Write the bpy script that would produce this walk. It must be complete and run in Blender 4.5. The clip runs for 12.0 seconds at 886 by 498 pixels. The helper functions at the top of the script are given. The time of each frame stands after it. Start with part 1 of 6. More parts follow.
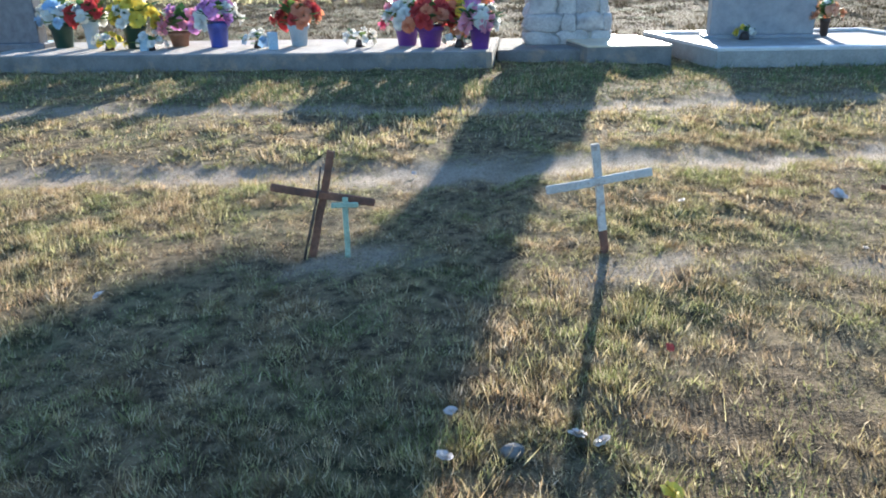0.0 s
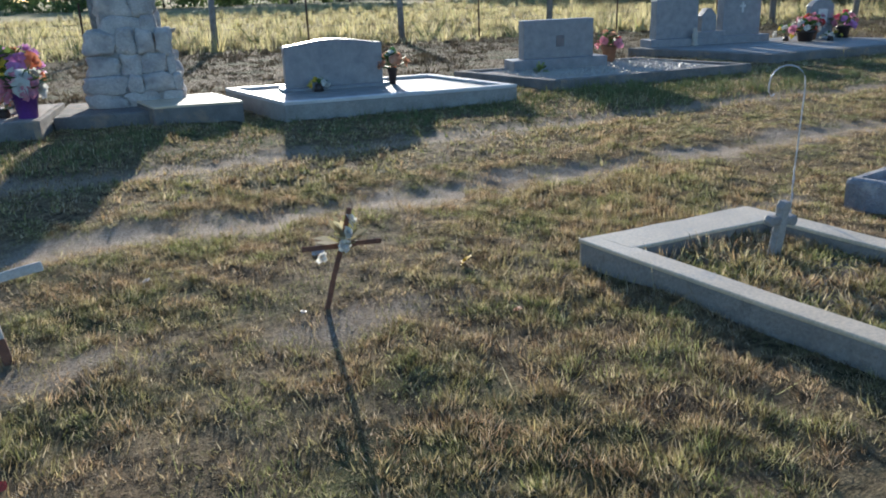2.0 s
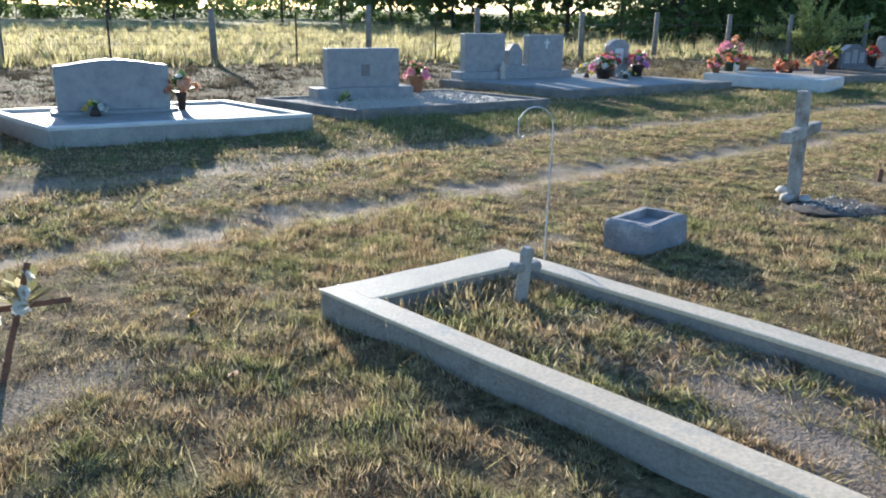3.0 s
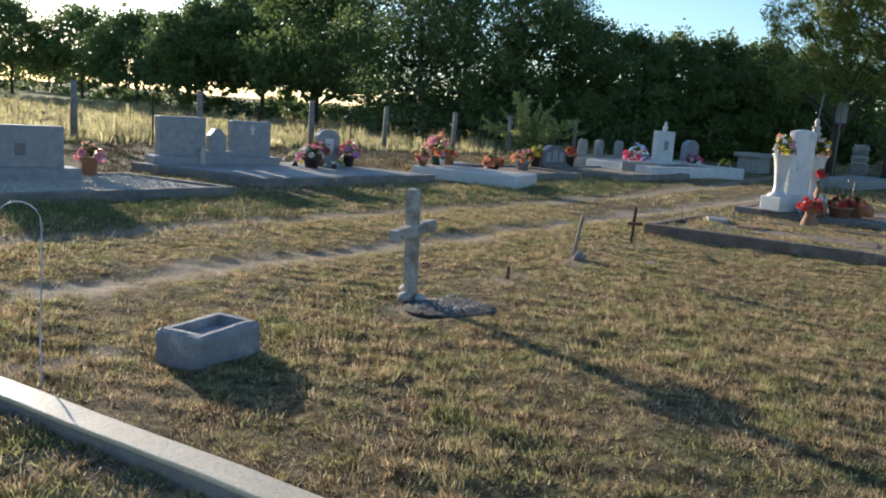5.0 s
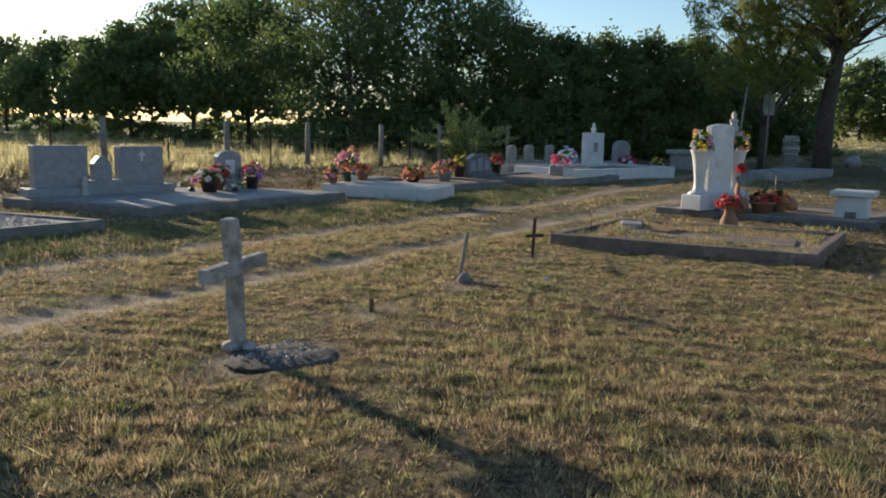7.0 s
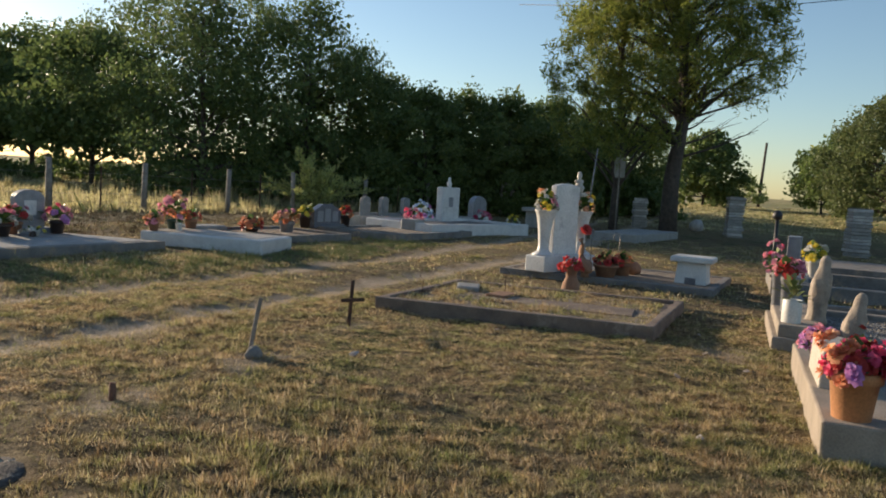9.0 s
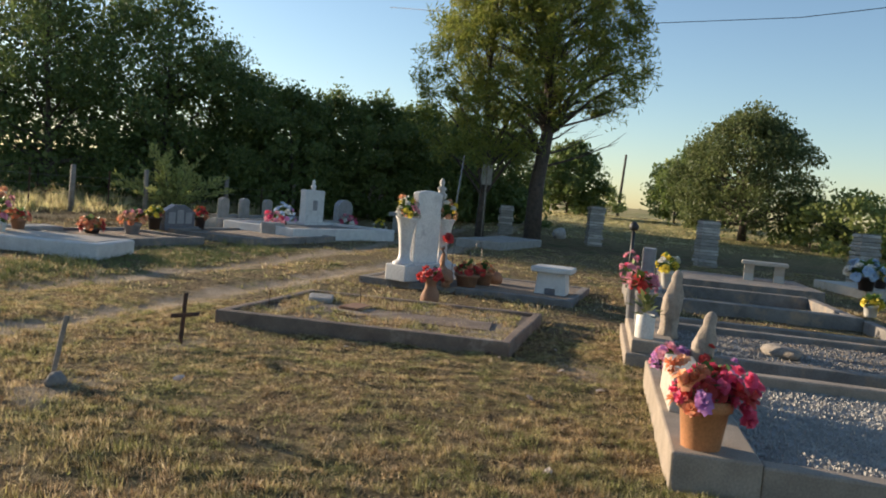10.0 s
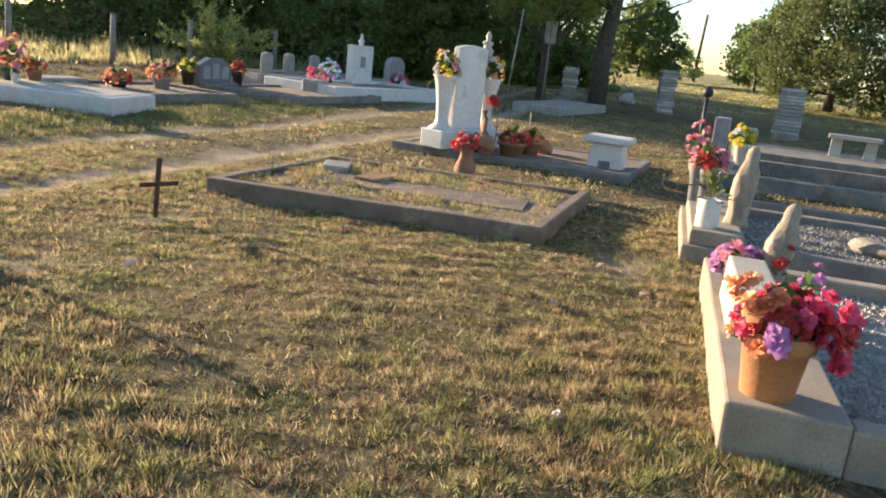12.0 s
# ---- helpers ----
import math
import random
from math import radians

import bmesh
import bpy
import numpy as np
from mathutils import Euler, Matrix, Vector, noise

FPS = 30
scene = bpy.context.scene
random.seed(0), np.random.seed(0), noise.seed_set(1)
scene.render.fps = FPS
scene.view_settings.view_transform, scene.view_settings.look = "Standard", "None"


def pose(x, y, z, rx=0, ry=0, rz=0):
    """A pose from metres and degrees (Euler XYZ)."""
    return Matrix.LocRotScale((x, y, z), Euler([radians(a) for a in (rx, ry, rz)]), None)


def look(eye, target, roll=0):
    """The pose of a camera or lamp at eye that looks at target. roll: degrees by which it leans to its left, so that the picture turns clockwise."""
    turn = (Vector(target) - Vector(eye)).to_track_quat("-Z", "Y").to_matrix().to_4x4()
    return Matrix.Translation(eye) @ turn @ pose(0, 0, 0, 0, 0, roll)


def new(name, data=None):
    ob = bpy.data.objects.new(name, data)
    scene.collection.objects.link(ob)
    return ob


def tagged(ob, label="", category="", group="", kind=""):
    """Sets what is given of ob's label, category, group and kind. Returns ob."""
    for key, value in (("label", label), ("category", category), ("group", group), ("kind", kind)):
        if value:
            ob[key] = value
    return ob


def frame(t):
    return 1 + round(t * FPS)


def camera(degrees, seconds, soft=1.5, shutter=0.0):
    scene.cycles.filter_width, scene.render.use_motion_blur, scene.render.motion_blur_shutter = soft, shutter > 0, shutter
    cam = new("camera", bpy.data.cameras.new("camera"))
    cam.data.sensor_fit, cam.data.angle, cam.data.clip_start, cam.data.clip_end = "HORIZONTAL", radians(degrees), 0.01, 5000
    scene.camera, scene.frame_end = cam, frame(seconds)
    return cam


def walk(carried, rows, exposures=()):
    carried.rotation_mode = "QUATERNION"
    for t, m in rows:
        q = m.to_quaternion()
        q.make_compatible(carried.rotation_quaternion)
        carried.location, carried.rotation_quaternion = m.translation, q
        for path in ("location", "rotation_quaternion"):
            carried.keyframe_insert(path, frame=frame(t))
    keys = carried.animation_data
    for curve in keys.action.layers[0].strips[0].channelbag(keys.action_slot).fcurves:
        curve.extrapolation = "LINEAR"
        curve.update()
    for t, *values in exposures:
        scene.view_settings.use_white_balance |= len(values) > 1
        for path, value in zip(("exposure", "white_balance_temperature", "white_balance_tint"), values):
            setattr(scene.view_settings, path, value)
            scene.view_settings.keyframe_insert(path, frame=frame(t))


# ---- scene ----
cam = camera(58.4, 12.0, soft=1.9)
PATH = [
    (0, (0.064, 0.032, 1.278), (0.323, 1.882, 0.565), -1.5),
    (0.5, (0.334, 0.098, 1.268), (0.588, 1.967, 0.603), -3.8),
    (1, (0.657, 0.174, 1.268), (1.177, 2.014, 0.679), -4.4),
    (1.5, (0.927, 0.13, 1.254), (1.611, 1.911, 0.655), -5.9),
    (1.9, (1.201, -0.017, 1.293), (2.102, 1.657, 0.671), -3.2),
    (2, (1.244, -0.034, 1.289), (2.214, 1.6, 0.665), -2.1),
    (2.5, (1.538, -0.056, 1.259), (2.681, 1.458, 0.625), -0.3),
    (3, (1.806, -0.044, 1.298), (3.11, 1.361, 0.729), 0.8),
    (3.5, (2.027, -0.153, 1.319), (3.459, 1.192, 0.945), 1.3),
    (3.7, (2.132, -0.213, 1.325), (3.615, 1.075, 0.95), 2.8),
    (5.3, (3.074, -0.673, 1.345), (4.783, 0.31, 1.012), 3.9),
    (5.5, (3.159, -0.709, 1.344), (4.856, 0.293, 1.001), 3.9),
    (6, (3.431, -0.703, 1.331), (5.167, 0.228, 0.984), 4.2),
    (6.5, (3.743, -0.72, 1.377), (5.512, 0.156, 1.057), 2.4),
    (7, (4.048, -0.82, 1.361), (5.806, 0.085, 1.057), 1.1),
    (7.5, (4.3, -0.845, 1.324), (6.105, -0.027, 1.057), 1.2),
    (7.7, (4.444, -0.821, 1.328), (6.285, -0.078, 1.09), 1.2),
    (9.3, (5.322, -0.908, 1.399), (7.233, -0.34, 1.24), 4.3),
    (9.5, (5.428, -0.888, 1.414), (7.359, -0.397, 1.245), 4.5),
    (10, (5.669, -0.962, 1.431), (7.643, -0.663, 1.299), 5.1),
    (10.5, (5.978, -1.029, 1.406), (7.921, -0.604, 1.199), 5.8),
    (11, (6.268, -0.967, 1.419), (8.199, -0.513, 1.168), 6.1),
    (11.5, (6.533, -0.994, 1.384), (8.44, -0.523, 1.01), 5.9),
    (12, (6.871, -1.112, 1.395), (8.767, -0.699, 0.911), 6.3),
]
EXPOSURES = [(0, 1.9, 5300, 8), (1, 1.4, 5250, 8), (1.5, 1.1, 5300, 8), (2, 1.0, 5350, 9), (2.5, 1.38, 5350, 8), (3, 1.52, 5350, 8), (3.5, 1.45, 5400, 8), (5.5, 1.03, 5850, 9), (6, 1.32, 5900, 9), (6.5, 1.22, 5950, 9), (7, 0.74, 6200, 10), (7.5, 0.9, 6350, 10), (9.5, 0.67, 6750, 12), (10, 0.93, 6700, 12), (10.5, 0.9, 6750, 12), (11, 1.25, 6950, 13), (11.5, 1.33, 6950, 13), (12, 1.67, 7050, 13)]
walk(cam, [(t, look(eye, target, roll)) for t, eye, target, roll in PATH], EXPOSURES)

# ---- light ----
SUN_AZ, SUN_EL = 68.9, 11.6
world = bpy.data.worlds.new("sky")
scene.world = world
world.use_nodes = True
wn = world.node_tree.nodes
sky = wn.new("ShaderNodeTexSky")
sky.sky_type = "NISHITA"
sky.sun_disc = False
sky.sun_elevation = radians(SUN_EL)
sky.sun_rotation = radians(90 - SUN_AZ)
sky.air_density, sky.dust_density, sky.ozone_density = 1.0, 0.4, 2.4
wn["Background"].inputs["Strength"].default_value = 0.108
world.node_tree.links.new(sky.outputs[0], wn["Background"].inputs["Color"])
sun_data = bpy.data.lights.new("sun", "SUN")
sun_data.energy, sun_data.angle, sun_data.color = 4.95, radians(0.8), (1.0, 0.825, 0.6)
sun = new("sun", sun_data)
SUN_DIR = Vector((math.cos(radians(SUN_AZ)) * math.cos(radians(SUN_EL)), math.sin(radians(SUN_AZ)) * math.cos(radians(SUN_EL)), math.sin(radians(SUN_EL))))
sun.matrix_world = look(SUN_DIR * 60, (0, 0, 0))


# ---- materials ----
def ramp(nt, stops):
    node = nt.nodes.new("ShaderNodeValToRGB")
    els = node.color_ramp.elements
    els[0].position, els[0].color = stops[0][0], (*stops[0][1], 1)
    els[1].position, els[1].color = stops[-1][0], (*stops[-1][1], 1)
    for p, c in stops[1:-1]:
        e = els.new(p)
        e.color = (*c, 1)
    return node


def noise_tex(nt, scale, detail=4.0, rough=0.6):
    n = nt.nodes.new("ShaderNodeTexNoise")
    n.inputs["Scale"].default_value, n.inputs["Detail"].default_value, n.inputs["Roughness"].default_value = scale, detail, rough
    return n


def mixed(nt, fac, a, b, blend="MIX"):
    m = nt.nodes.new("ShaderNodeMix")
    m.data_type, m.blend_type = "RGBA", blend
    for sock, v in ((m.inputs[0], fac), (m.inputs[6], a), (m.inputs[7], b)):
        if isinstance(v, (int, float)):
            sock.default_value = v
        elif isinstance(v, tuple):
            sock.default_value = (*v, 1)
        else:
            nt.links.new(v, sock)
    return m.outputs[2]


def surface(name, light, dark, scale=6.0, fine=60.0, rough=0.85, bump=0.3, stain=None, stain_scale=1.6, stain_cover=0.55, metal=0.0, spread=0.12, coords="Object"):
    """A procedural surface: two tones at a broad scale, a fine grain, an optional stain with its own shape, and relief."""
    m = bpy.data.materials.new(name)
    m.use_nodes = True
    nt = m.node_tree
    b = nt.nodes["Principled BSDF"]
    tc = nt.nodes.new("ShaderNodeTexCoord")
    info = nt.nodes.new("ShaderNodeObjectInfo")
    shift = nt.nodes.new("ShaderNodeVectorMath")
    shift.operation = "MULTIPLY_ADD"
    nt.links.new(info.outputs["Random"], shift.inputs[0])
    shift.inputs[1].default_value = (17, 31, 11)
    nt.links.new(tc.outputs[coords], shift.inputs[2])
    n1, n2 = noise_tex(nt, scale, 6), noise_tex(nt, fine, 3)
    for n in (n1, n2):
        nt.links.new(shift.outputs[0], n.inputs["Vector"])
    r = ramp(nt, [(0.5 - spread * 1.6, dark), (0.5 + spread * 1.6, light)])
    nt.links.new(n1.outputs["Fac"], r.inputs[0])
    g = ramp(nt, [(0.3, (0.72, 0.72, 0.72)), (0.7, (1.0, 1.0, 1.0))])
    nt.links.new(n2.outputs["Fac"], g.inputs[0])
    col = mixed(nt, 1.0, r.outputs[0], g.outputs[0], "MULTIPLY")
    if stain:
        n3 = noise_tex(nt, stain_scale, 8, 0.7)
        nt.links.new(shift.outputs[0], n3.inputs["Vector"])
        s = ramp(nt, [(stain_cover - 0.05, (0, 0, 0)), (stain_cover + 0.09, (1, 1, 1))])
        nt.links.new(n3.outputs["Fac"], s.inputs[0])
        col = mixed(nt, s.outputs[0], col, stain)
    nt.links.new(col, b.inputs["Base Color"])
    b.inputs["Roughness"].default_value, b.inputs["Metallic"].default_value = rough, metal
    if bump:
        add = nt.nodes.new("ShaderNodeMath")
        add.operation = "ADD"
        nt.links.new(n1.outputs["Fac"], add.inputs[0])
        nt.links.new(n2.outputs["Fac"], add.inputs[1])
        bp = nt.nodes.new("ShaderNodeBump")
        bp.inputs["Strength"].default_value, bp.inputs["Distance"].default_value = bump, 0.02
        nt.links.new(add.outputs[0], bp.inputs["Height"])
        nt.links.new(bp.outputs[0], b.inputs["Normal"])
    return m


def leafy(name, tones, through_share=0.45, rough=0.55, patch=0.0, patch_tones=None, clump=0.0):
    """Leaves, blades and petals: a tone for each island, some light let through."""
    m = bpy.data.materials.new(name)
    m.use_nodes = True
    nt = m.node_tree
    b = nt.nodes["Principled BSDF"]
    geo = nt.nodes.new("ShaderNodeNewGeometry")
    stops = [(i / max(1, len(tones) - 1), c) for i, c in enumerate(tones)]
    r = ramp(nt, stops)
    nt.links.new(geo.outputs["Random Per Island"], r.inputs[0])
    col = r.outputs[0]
    if patch:
        n = noise_tex(nt, patch, 5, 0.65)
        nt.links.new(geo.outputs["Position"], n.inputs["Vector"])
        s = ramp(nt, [(0.42, (0, 0, 0)), (0.6, (1, 1, 1))])
        nt.links.new(n.outputs["Fac"], s.inputs[0])
        r2 = ramp(nt, [(i / max(1, len(patch_tones) - 1), c) for i, c in enumerate(patch_tones)])
        nt.links.new(geo.outputs["Random Per Island"], r2.inputs[0])
        col = mixed(nt, s.outputs[0], r.outputs[0], r2.outputs[0])
    if clump:
        nc = noise_tex(nt, clump, 3, 0.6)
        nt.links.new(geo.outputs["Position"], nc.inputs["Vector"])
        rc = ramp(nt, [(0.38, (0.42, 0.38, 0.34)), (0.5, (0.95, 0.93, 0.9)), (0.62, (1.4, 1.36, 1.25))])
        nt.links.new(nc.outputs["Fac"], rc.inputs[0])
        col = mixed(nt, 1.0, col, rc.outputs[0], "MULTIPLY")
    nt.links.new(col, b.inputs["Base Color"])
    b.inputs["Roughness"].default_value = rough
    b.inputs["Specular IOR Level"].default_value = 0.25
    tr = nt.nodes.new("ShaderNodeBsdfTranslucent")
    nt.links.new(col, tr.inputs["Color"])
    mx = nt.nodes.new("ShaderNodeMixShader")
    mx.inputs[0].default_value = through_share
    nt.links.new(b.outputs[0], mx.inputs[1])
    nt.links.new(tr.outputs[0], mx.inputs[2])
    nt.links.new(mx.outputs[0], nt.nodes["Material Output"].inputs["Surface"])
    return m


CONCRETE = surface("concrete", (0.4, 0.38, 0.35), (0.26, 0.25, 0.23), 5, 70, 0.6, 0.35, (0.2, 0.19, 0.18), 2.2, 0.6)
TROUGH_STONE = surface("worn_trough_stone", (0.34, 0.33, 0.34), (0.2, 0.2, 0.21), 6, 70, 0.85, 0.5, (0.44, 0.42, 0.4), 5.0, 0.6)
PALE_CONCRETE = surface("pale_concrete", (0.56, 0.51, 0.44), (0.42, 0.38, 0.32), 4, 80, 0.52, 0.25, (0.27, 0.24, 0.2), 2.0, 0.6)
DARK_CONCRETE = surface("weathered_concrete", (0.27, 0.25, 0.23), (0.15, 0.14, 0.13), 4, 60, 0.92, 0.45, (0.32, 0.24, 0.17), 3.0, 0.58)
# Two tones of one concrete: darker for shaded sides, cream for sunlit tops.
KERB_SHADED = surface("shade_dark_concrete", (0.38, 0.34, 0.29), (0.25, 0.22, 0.19), 4, 60, 0.9, 0.5, (0.16, 0.14, 0.12), 4.0, 0.58)
SUNLIT_CONCRETE = surface("sunlit_cream_concrete", (0.84, 0.68, 0.47), (0.66, 0.53, 0.36), 3, 70, 0.35, 0.1, (0.36, 0.33, 0.29), 2.4, 0.62)
TAN_CONCRETE = surface("tan_concrete", (0.38, 0.315, 0.25), (0.26, 0.215, 0.17), 4, 80, 0.85, 0.12, (0.22, 0.19, 0.16), 2.2, 0.6)
RED_CONCRETE = surface("reddish_weathered_concrete", (0.27, 0.2, 0.15), (0.14, 0.1, 0.08), 4, 60, 0.8, 0.45, (0.34, 0.28, 0.22), 3.0, 0.6)
ROCK = surface("limestone", (0.66, 0.62, 0.57), (0.36, 0.34, 0.33), 3.5, 40, 0.92, 0.7, (0.24, 0.22, 0.22), 2.5, 0.6)
MORTAR = surface("mortar", (0.42, 0.4, 0.37), (0.28, 0.27, 0.26), 6, 80, 0.95, 0.5)
GRANITE = surface("grey_granite", (0.33, 0.33, 0.34), (0.22, 0.22, 0.24), 9, 260, 0.45, 0.08, None)
POLISHED = surface("polished_granite", (0.2, 0.2, 0.22), (0.13, 0.13, 0.15), 12, 300, 0.22, 0.02, None)
MARBLE = surface("white_marble", (0.76, 0.74, 0.71), (0.62, 0.61, 0.6), 3, 40, 0.5, 0.08, (0.42, 0.41, 0.41), 3.4, 0.6)
WHITE_PAINT = surface("chalky_white_paint", (0.72, 0.71, 0.69), (0.56, 0.55, 0.54), 4, 60, 0.5, 0.15, (0.45, 0.42, 0.38), 4.0, 0.66)
PEELED_PAINT = surface("peeling_white_paint", (0.72, 0.69, 0.63), (0.5, 0.46, 0.42), 9, 90, 0.85, 0.4, (0.24, 0.15, 0.1), 9.0, 0.57)
WORN_PAINT = surface("worn_whitewash_on_wood", (0.56, 0.52, 0.47), (0.34, 0.31, 0.28), 7, 70, 0.9, 0.5, (0.2, 0.17, 0.14), 6.0, 0.52)
GREY_SOIL = surface("grey_bare_soil", (0.14, 0.12, 0.105), (0.07, 0.06, 0.055), 8, 70, 0.97, 0.9, (0.3, 0.27, 0.23), 9.0, 0.62)
GREY_WOOD = surface("weathered_wood", (0.34, 0.3, 0.26), (0.18, 0.155, 0.13), 9, 70, 0.9, 0.5)
PALE_GREEN = surface("faded_green_paint", (0.5, 0.6, 0.44), (0.34, 0.4, 0.3), 9, 80, 0.85, 0.3, (0.24, 0.2, 0.15), 9.0, 0.6)
RUST_WOOD = surface("dark_reddish_wood", (0.29, 0.13, 0.075), (0.13, 0.07, 0.05), 12, 80, 0.9, 0.4)
BARK = surface("bark", (0.13, 0.1, 0.08), (0.055, 0.045, 0.04), 7, 40, 0.95, 0.9)
RUST = surface("rusty_iron", (0.14, 0.065, 0.04), (0.05, 0.035, 0.03), 16, 120, 0.8, 0.3, None, metal=0.3)
BLACK_IRON = surface("black_painted_iron", (0.03, 0.03, 0.032), (0.015, 0.015, 0.017), 10, 100, 0.5, 0.1)
WIRE = surface("galvanised_wire", (0.36, 0.35, 0.34), (0.2, 0.18, 0.17), 20, 100, 0.55, 0.0, metal=0.8)
HANGER_STEEL = surface("pale_galvanised_steel", (0.62, 0.64, 0.68), (0.45, 0.47, 0.5), 20, 100, 0.45, 0.0, metal=0.25)
TERRACOTTA = surface("terracotta", (0.62, 0.29, 0.13), (0.5, 0.22, 0.1), 4, 70, 0.8, 0.12, (0.66, 0.42, 0.28), 3.5, 0.64)
CLAY = surface("brown_clay", (0.36, 0.19, 0.11), (0.24, 0.12, 0.07), 6, 60, 0.8, 0.25)
STATUE_STONE = surface("cast_stone", (0.43, 0.36, 0.29), (0.3, 0.245, 0.2), 8, 90, 0.88, 0.4, (0.2, 0.17, 0.14), 6.0, 0.58)
SAND = surface("pale_sand", (0.56, 0.5, 0.44), (0.42, 0.36, 0.31), 3, 120, 0.95, 0.5)
SOIL = surface("bare_soil", (0.3, 0.24, 0.18), (0.17, 0.13, 0.1), 5, 60, 0.97, 0.8)
PURPLE = surface("purple_plastic", (0.2, 0.07, 0.36), (0.15, 0.05, 0.28), 5, 60, 0.4, 0.0)
BLUE_POT = surface("blue_plastic", (0.1, 0.13, 0.5), (0.07, 0.09, 0.38), 5, 60, 0.4, 0.0)
GREEN_POT = surface("dark_green_plastic", (0.03, 0.075, 0.05), (0.02, 0.05, 0.035), 5, 60, 0.45, 0.0)
DARK_POT = surface("dark_brown_plastic", (0.055, 0.035, 0.03), (0.035, 0.025, 0.022), 5, 60, 0.5, 0.0)
PALE_POT = surface("pale_blue_pot", (0.5, 0.6, 0.68), (0.4, 0.5, 0.6), 5, 60, 0.5, 0.0)
WHITE_POT = surface("white_ceramic", (0.8, 0.78, 0.74), (0.68, 0.66, 0.62), 5, 60, 0.4, 0.0)
PLASTIC_WHITE = surface("white_plastic_scrap", (0.8, 0.7, 0.62), (0.6, 0.5, 0.44), 12, 80, 0.6, 0.1)
YELLOW_SCRAP = surface("yellow_plastic_scrap", (0.9, 0.7, 0.06), (0.75, 0.52, 0.04), 12, 80, 0.6, 0.1)
ORANGE_SCRAP = surface("faded_orange_petal_scrap", (0.72, 0.34, 0.16), (0.55, 0.22, 0.1), 12, 80, 0.7, 0.1)
RED_SCRAP = surface("red_petal_scrap", (0.7, 0.1, 0.06), (0.5, 0.06, 0.04), 12, 80, 0.7, 0.1)

DRY = [(0.48, 0.37, 0.21), (0.2, 0.13, 0.08), (0.43, 0.3, 0.17), (0.64, 0.55, 0.41), (0.34, 0.23, 0.13), (0.52, 0.42, 0.26), (0.32, 0.28, 0.12)]
GREEN = [(0.24, 0.26, 0.09), (0.13, 0.15, 0.055), (0.32, 0.32, 0.13), (0.54, 0.46, 0.32), (0.19, 0.22, 0.075), (0.36, 0.34, 0.16)]
GRASS = leafy("dry_lawn_grass", DRY, 0.45, 0.7, 3.0, GREEN, 15.0)
TALL_GRASS = leafy("tall_pale_grass", [(0.5, 0.44, 0.26), (0.38, 0.36, 0.17), (0.56, 0.5, 0.34), (0.3, 0.32, 0.14)], 0.62, 0.7, clump=1.2)
# Green is deepened to hold the shade that no object casts along the verge.
SHADE_GREEN_GRASS = leafy("shade_dark_green_grass", [(0.13, 0.17, 0.055), (0.17, 0.2, 0.075), (0.2, 0.2, 0.09), (0.09, 0.125, 0.045)], 0.16, 0.7)
# Brown stubble kept extra dark, so its colour carries the shade before the fence.
SHADE_THATCH = leafy("shade_brown_stubble", [(0.2, 0.14, 0.09), (0.26, 0.19, 0.12), (0.15, 0.115, 0.07), (0.19, 0.17, 0.08)], 0.1, 0.8, clump=4.0)
LEAF_DARK = leafy("oak_leaves", [(0.115, 0.165, 0.055), (0.15, 0.205, 0.065), (0.09, 0.135, 0.05), (0.185, 0.225, 0.075)], 0.42, 0.5)
LEAF_OAK = leafy("grey_green_oak_leaves", [(0.1, 0.135, 0.05), (0.135, 0.165, 0.065), (0.08, 0.11, 0.045), (0.17, 0.185, 0.075)], 0.45, 0.5)
LEAF_PINE = leafy("yellow_green_needles", [(0.15, 0.2, 0.05), (0.22, 0.25, 0.055), (0.28, 0.285, 0.065), (0.1, 0.15, 0.04)], 0.5, 0.6)
LEAF_LIGHT = leafy("bright_shrub_leaves", [(0.24, 0.29, 0.09), (0.31, 0.34, 0.12), (0.18, 0.23, 0.07)], 0.45, 0.6)
LEAF_SPIKY = leafy("pale_spiky_leaves", [(0.36, 0.4, 0.13), (0.44, 0.45, 0.17), (0.27, 0.31, 0.1)], 0.5, 0.6)
LEAF_POT = leafy("artificial_leaves", [(0.05, 0.12, 0.04), (0.08, 0.16, 0.05), (0.16, 0.22, 0.05)], 0.3, 0.5)


def petal(name, a, b):
    return leafy(name, [a, b], 0.35, 0.55)


PETALS = {
    "pink": petal("pink_petals", (0.8, 0.15, 0.26), (0.7, 0.09, 0.2)),
    "rose": petal("pale_pink_petals", (0.8, 0.4, 0.45), (0.7, 0.28, 0.38)),
    "red": petal("red_petals", (0.6, 0.09, 0.08), (0.46, 0.05, 0.05)),
    "orange": petal("orange_petals", (0.76, 0.34, 0.19), (0.68, 0.25, 0.13)),
    "peach": petal("peach_petals", (0.82, 0.5, 0.3), (0.75, 0.36, 0.2)),
    "lilac": petal("lilac_petals", (0.68, 0.36, 0.62), (0.54, 0.24, 0.54)),
    "white": petal("white_petals", (0.8, 0.78, 0.72), (0.7, 0.68, 0.62)),
    "yellow": petal("yellow_petals", (0.78, 0.66, 0.12), (0.7, 0.55, 0.06)),
    "blue": petal("pale_blue_petals", (0.45, 0.6, 0.75), (0.35, 0.5, 0.7)),
}


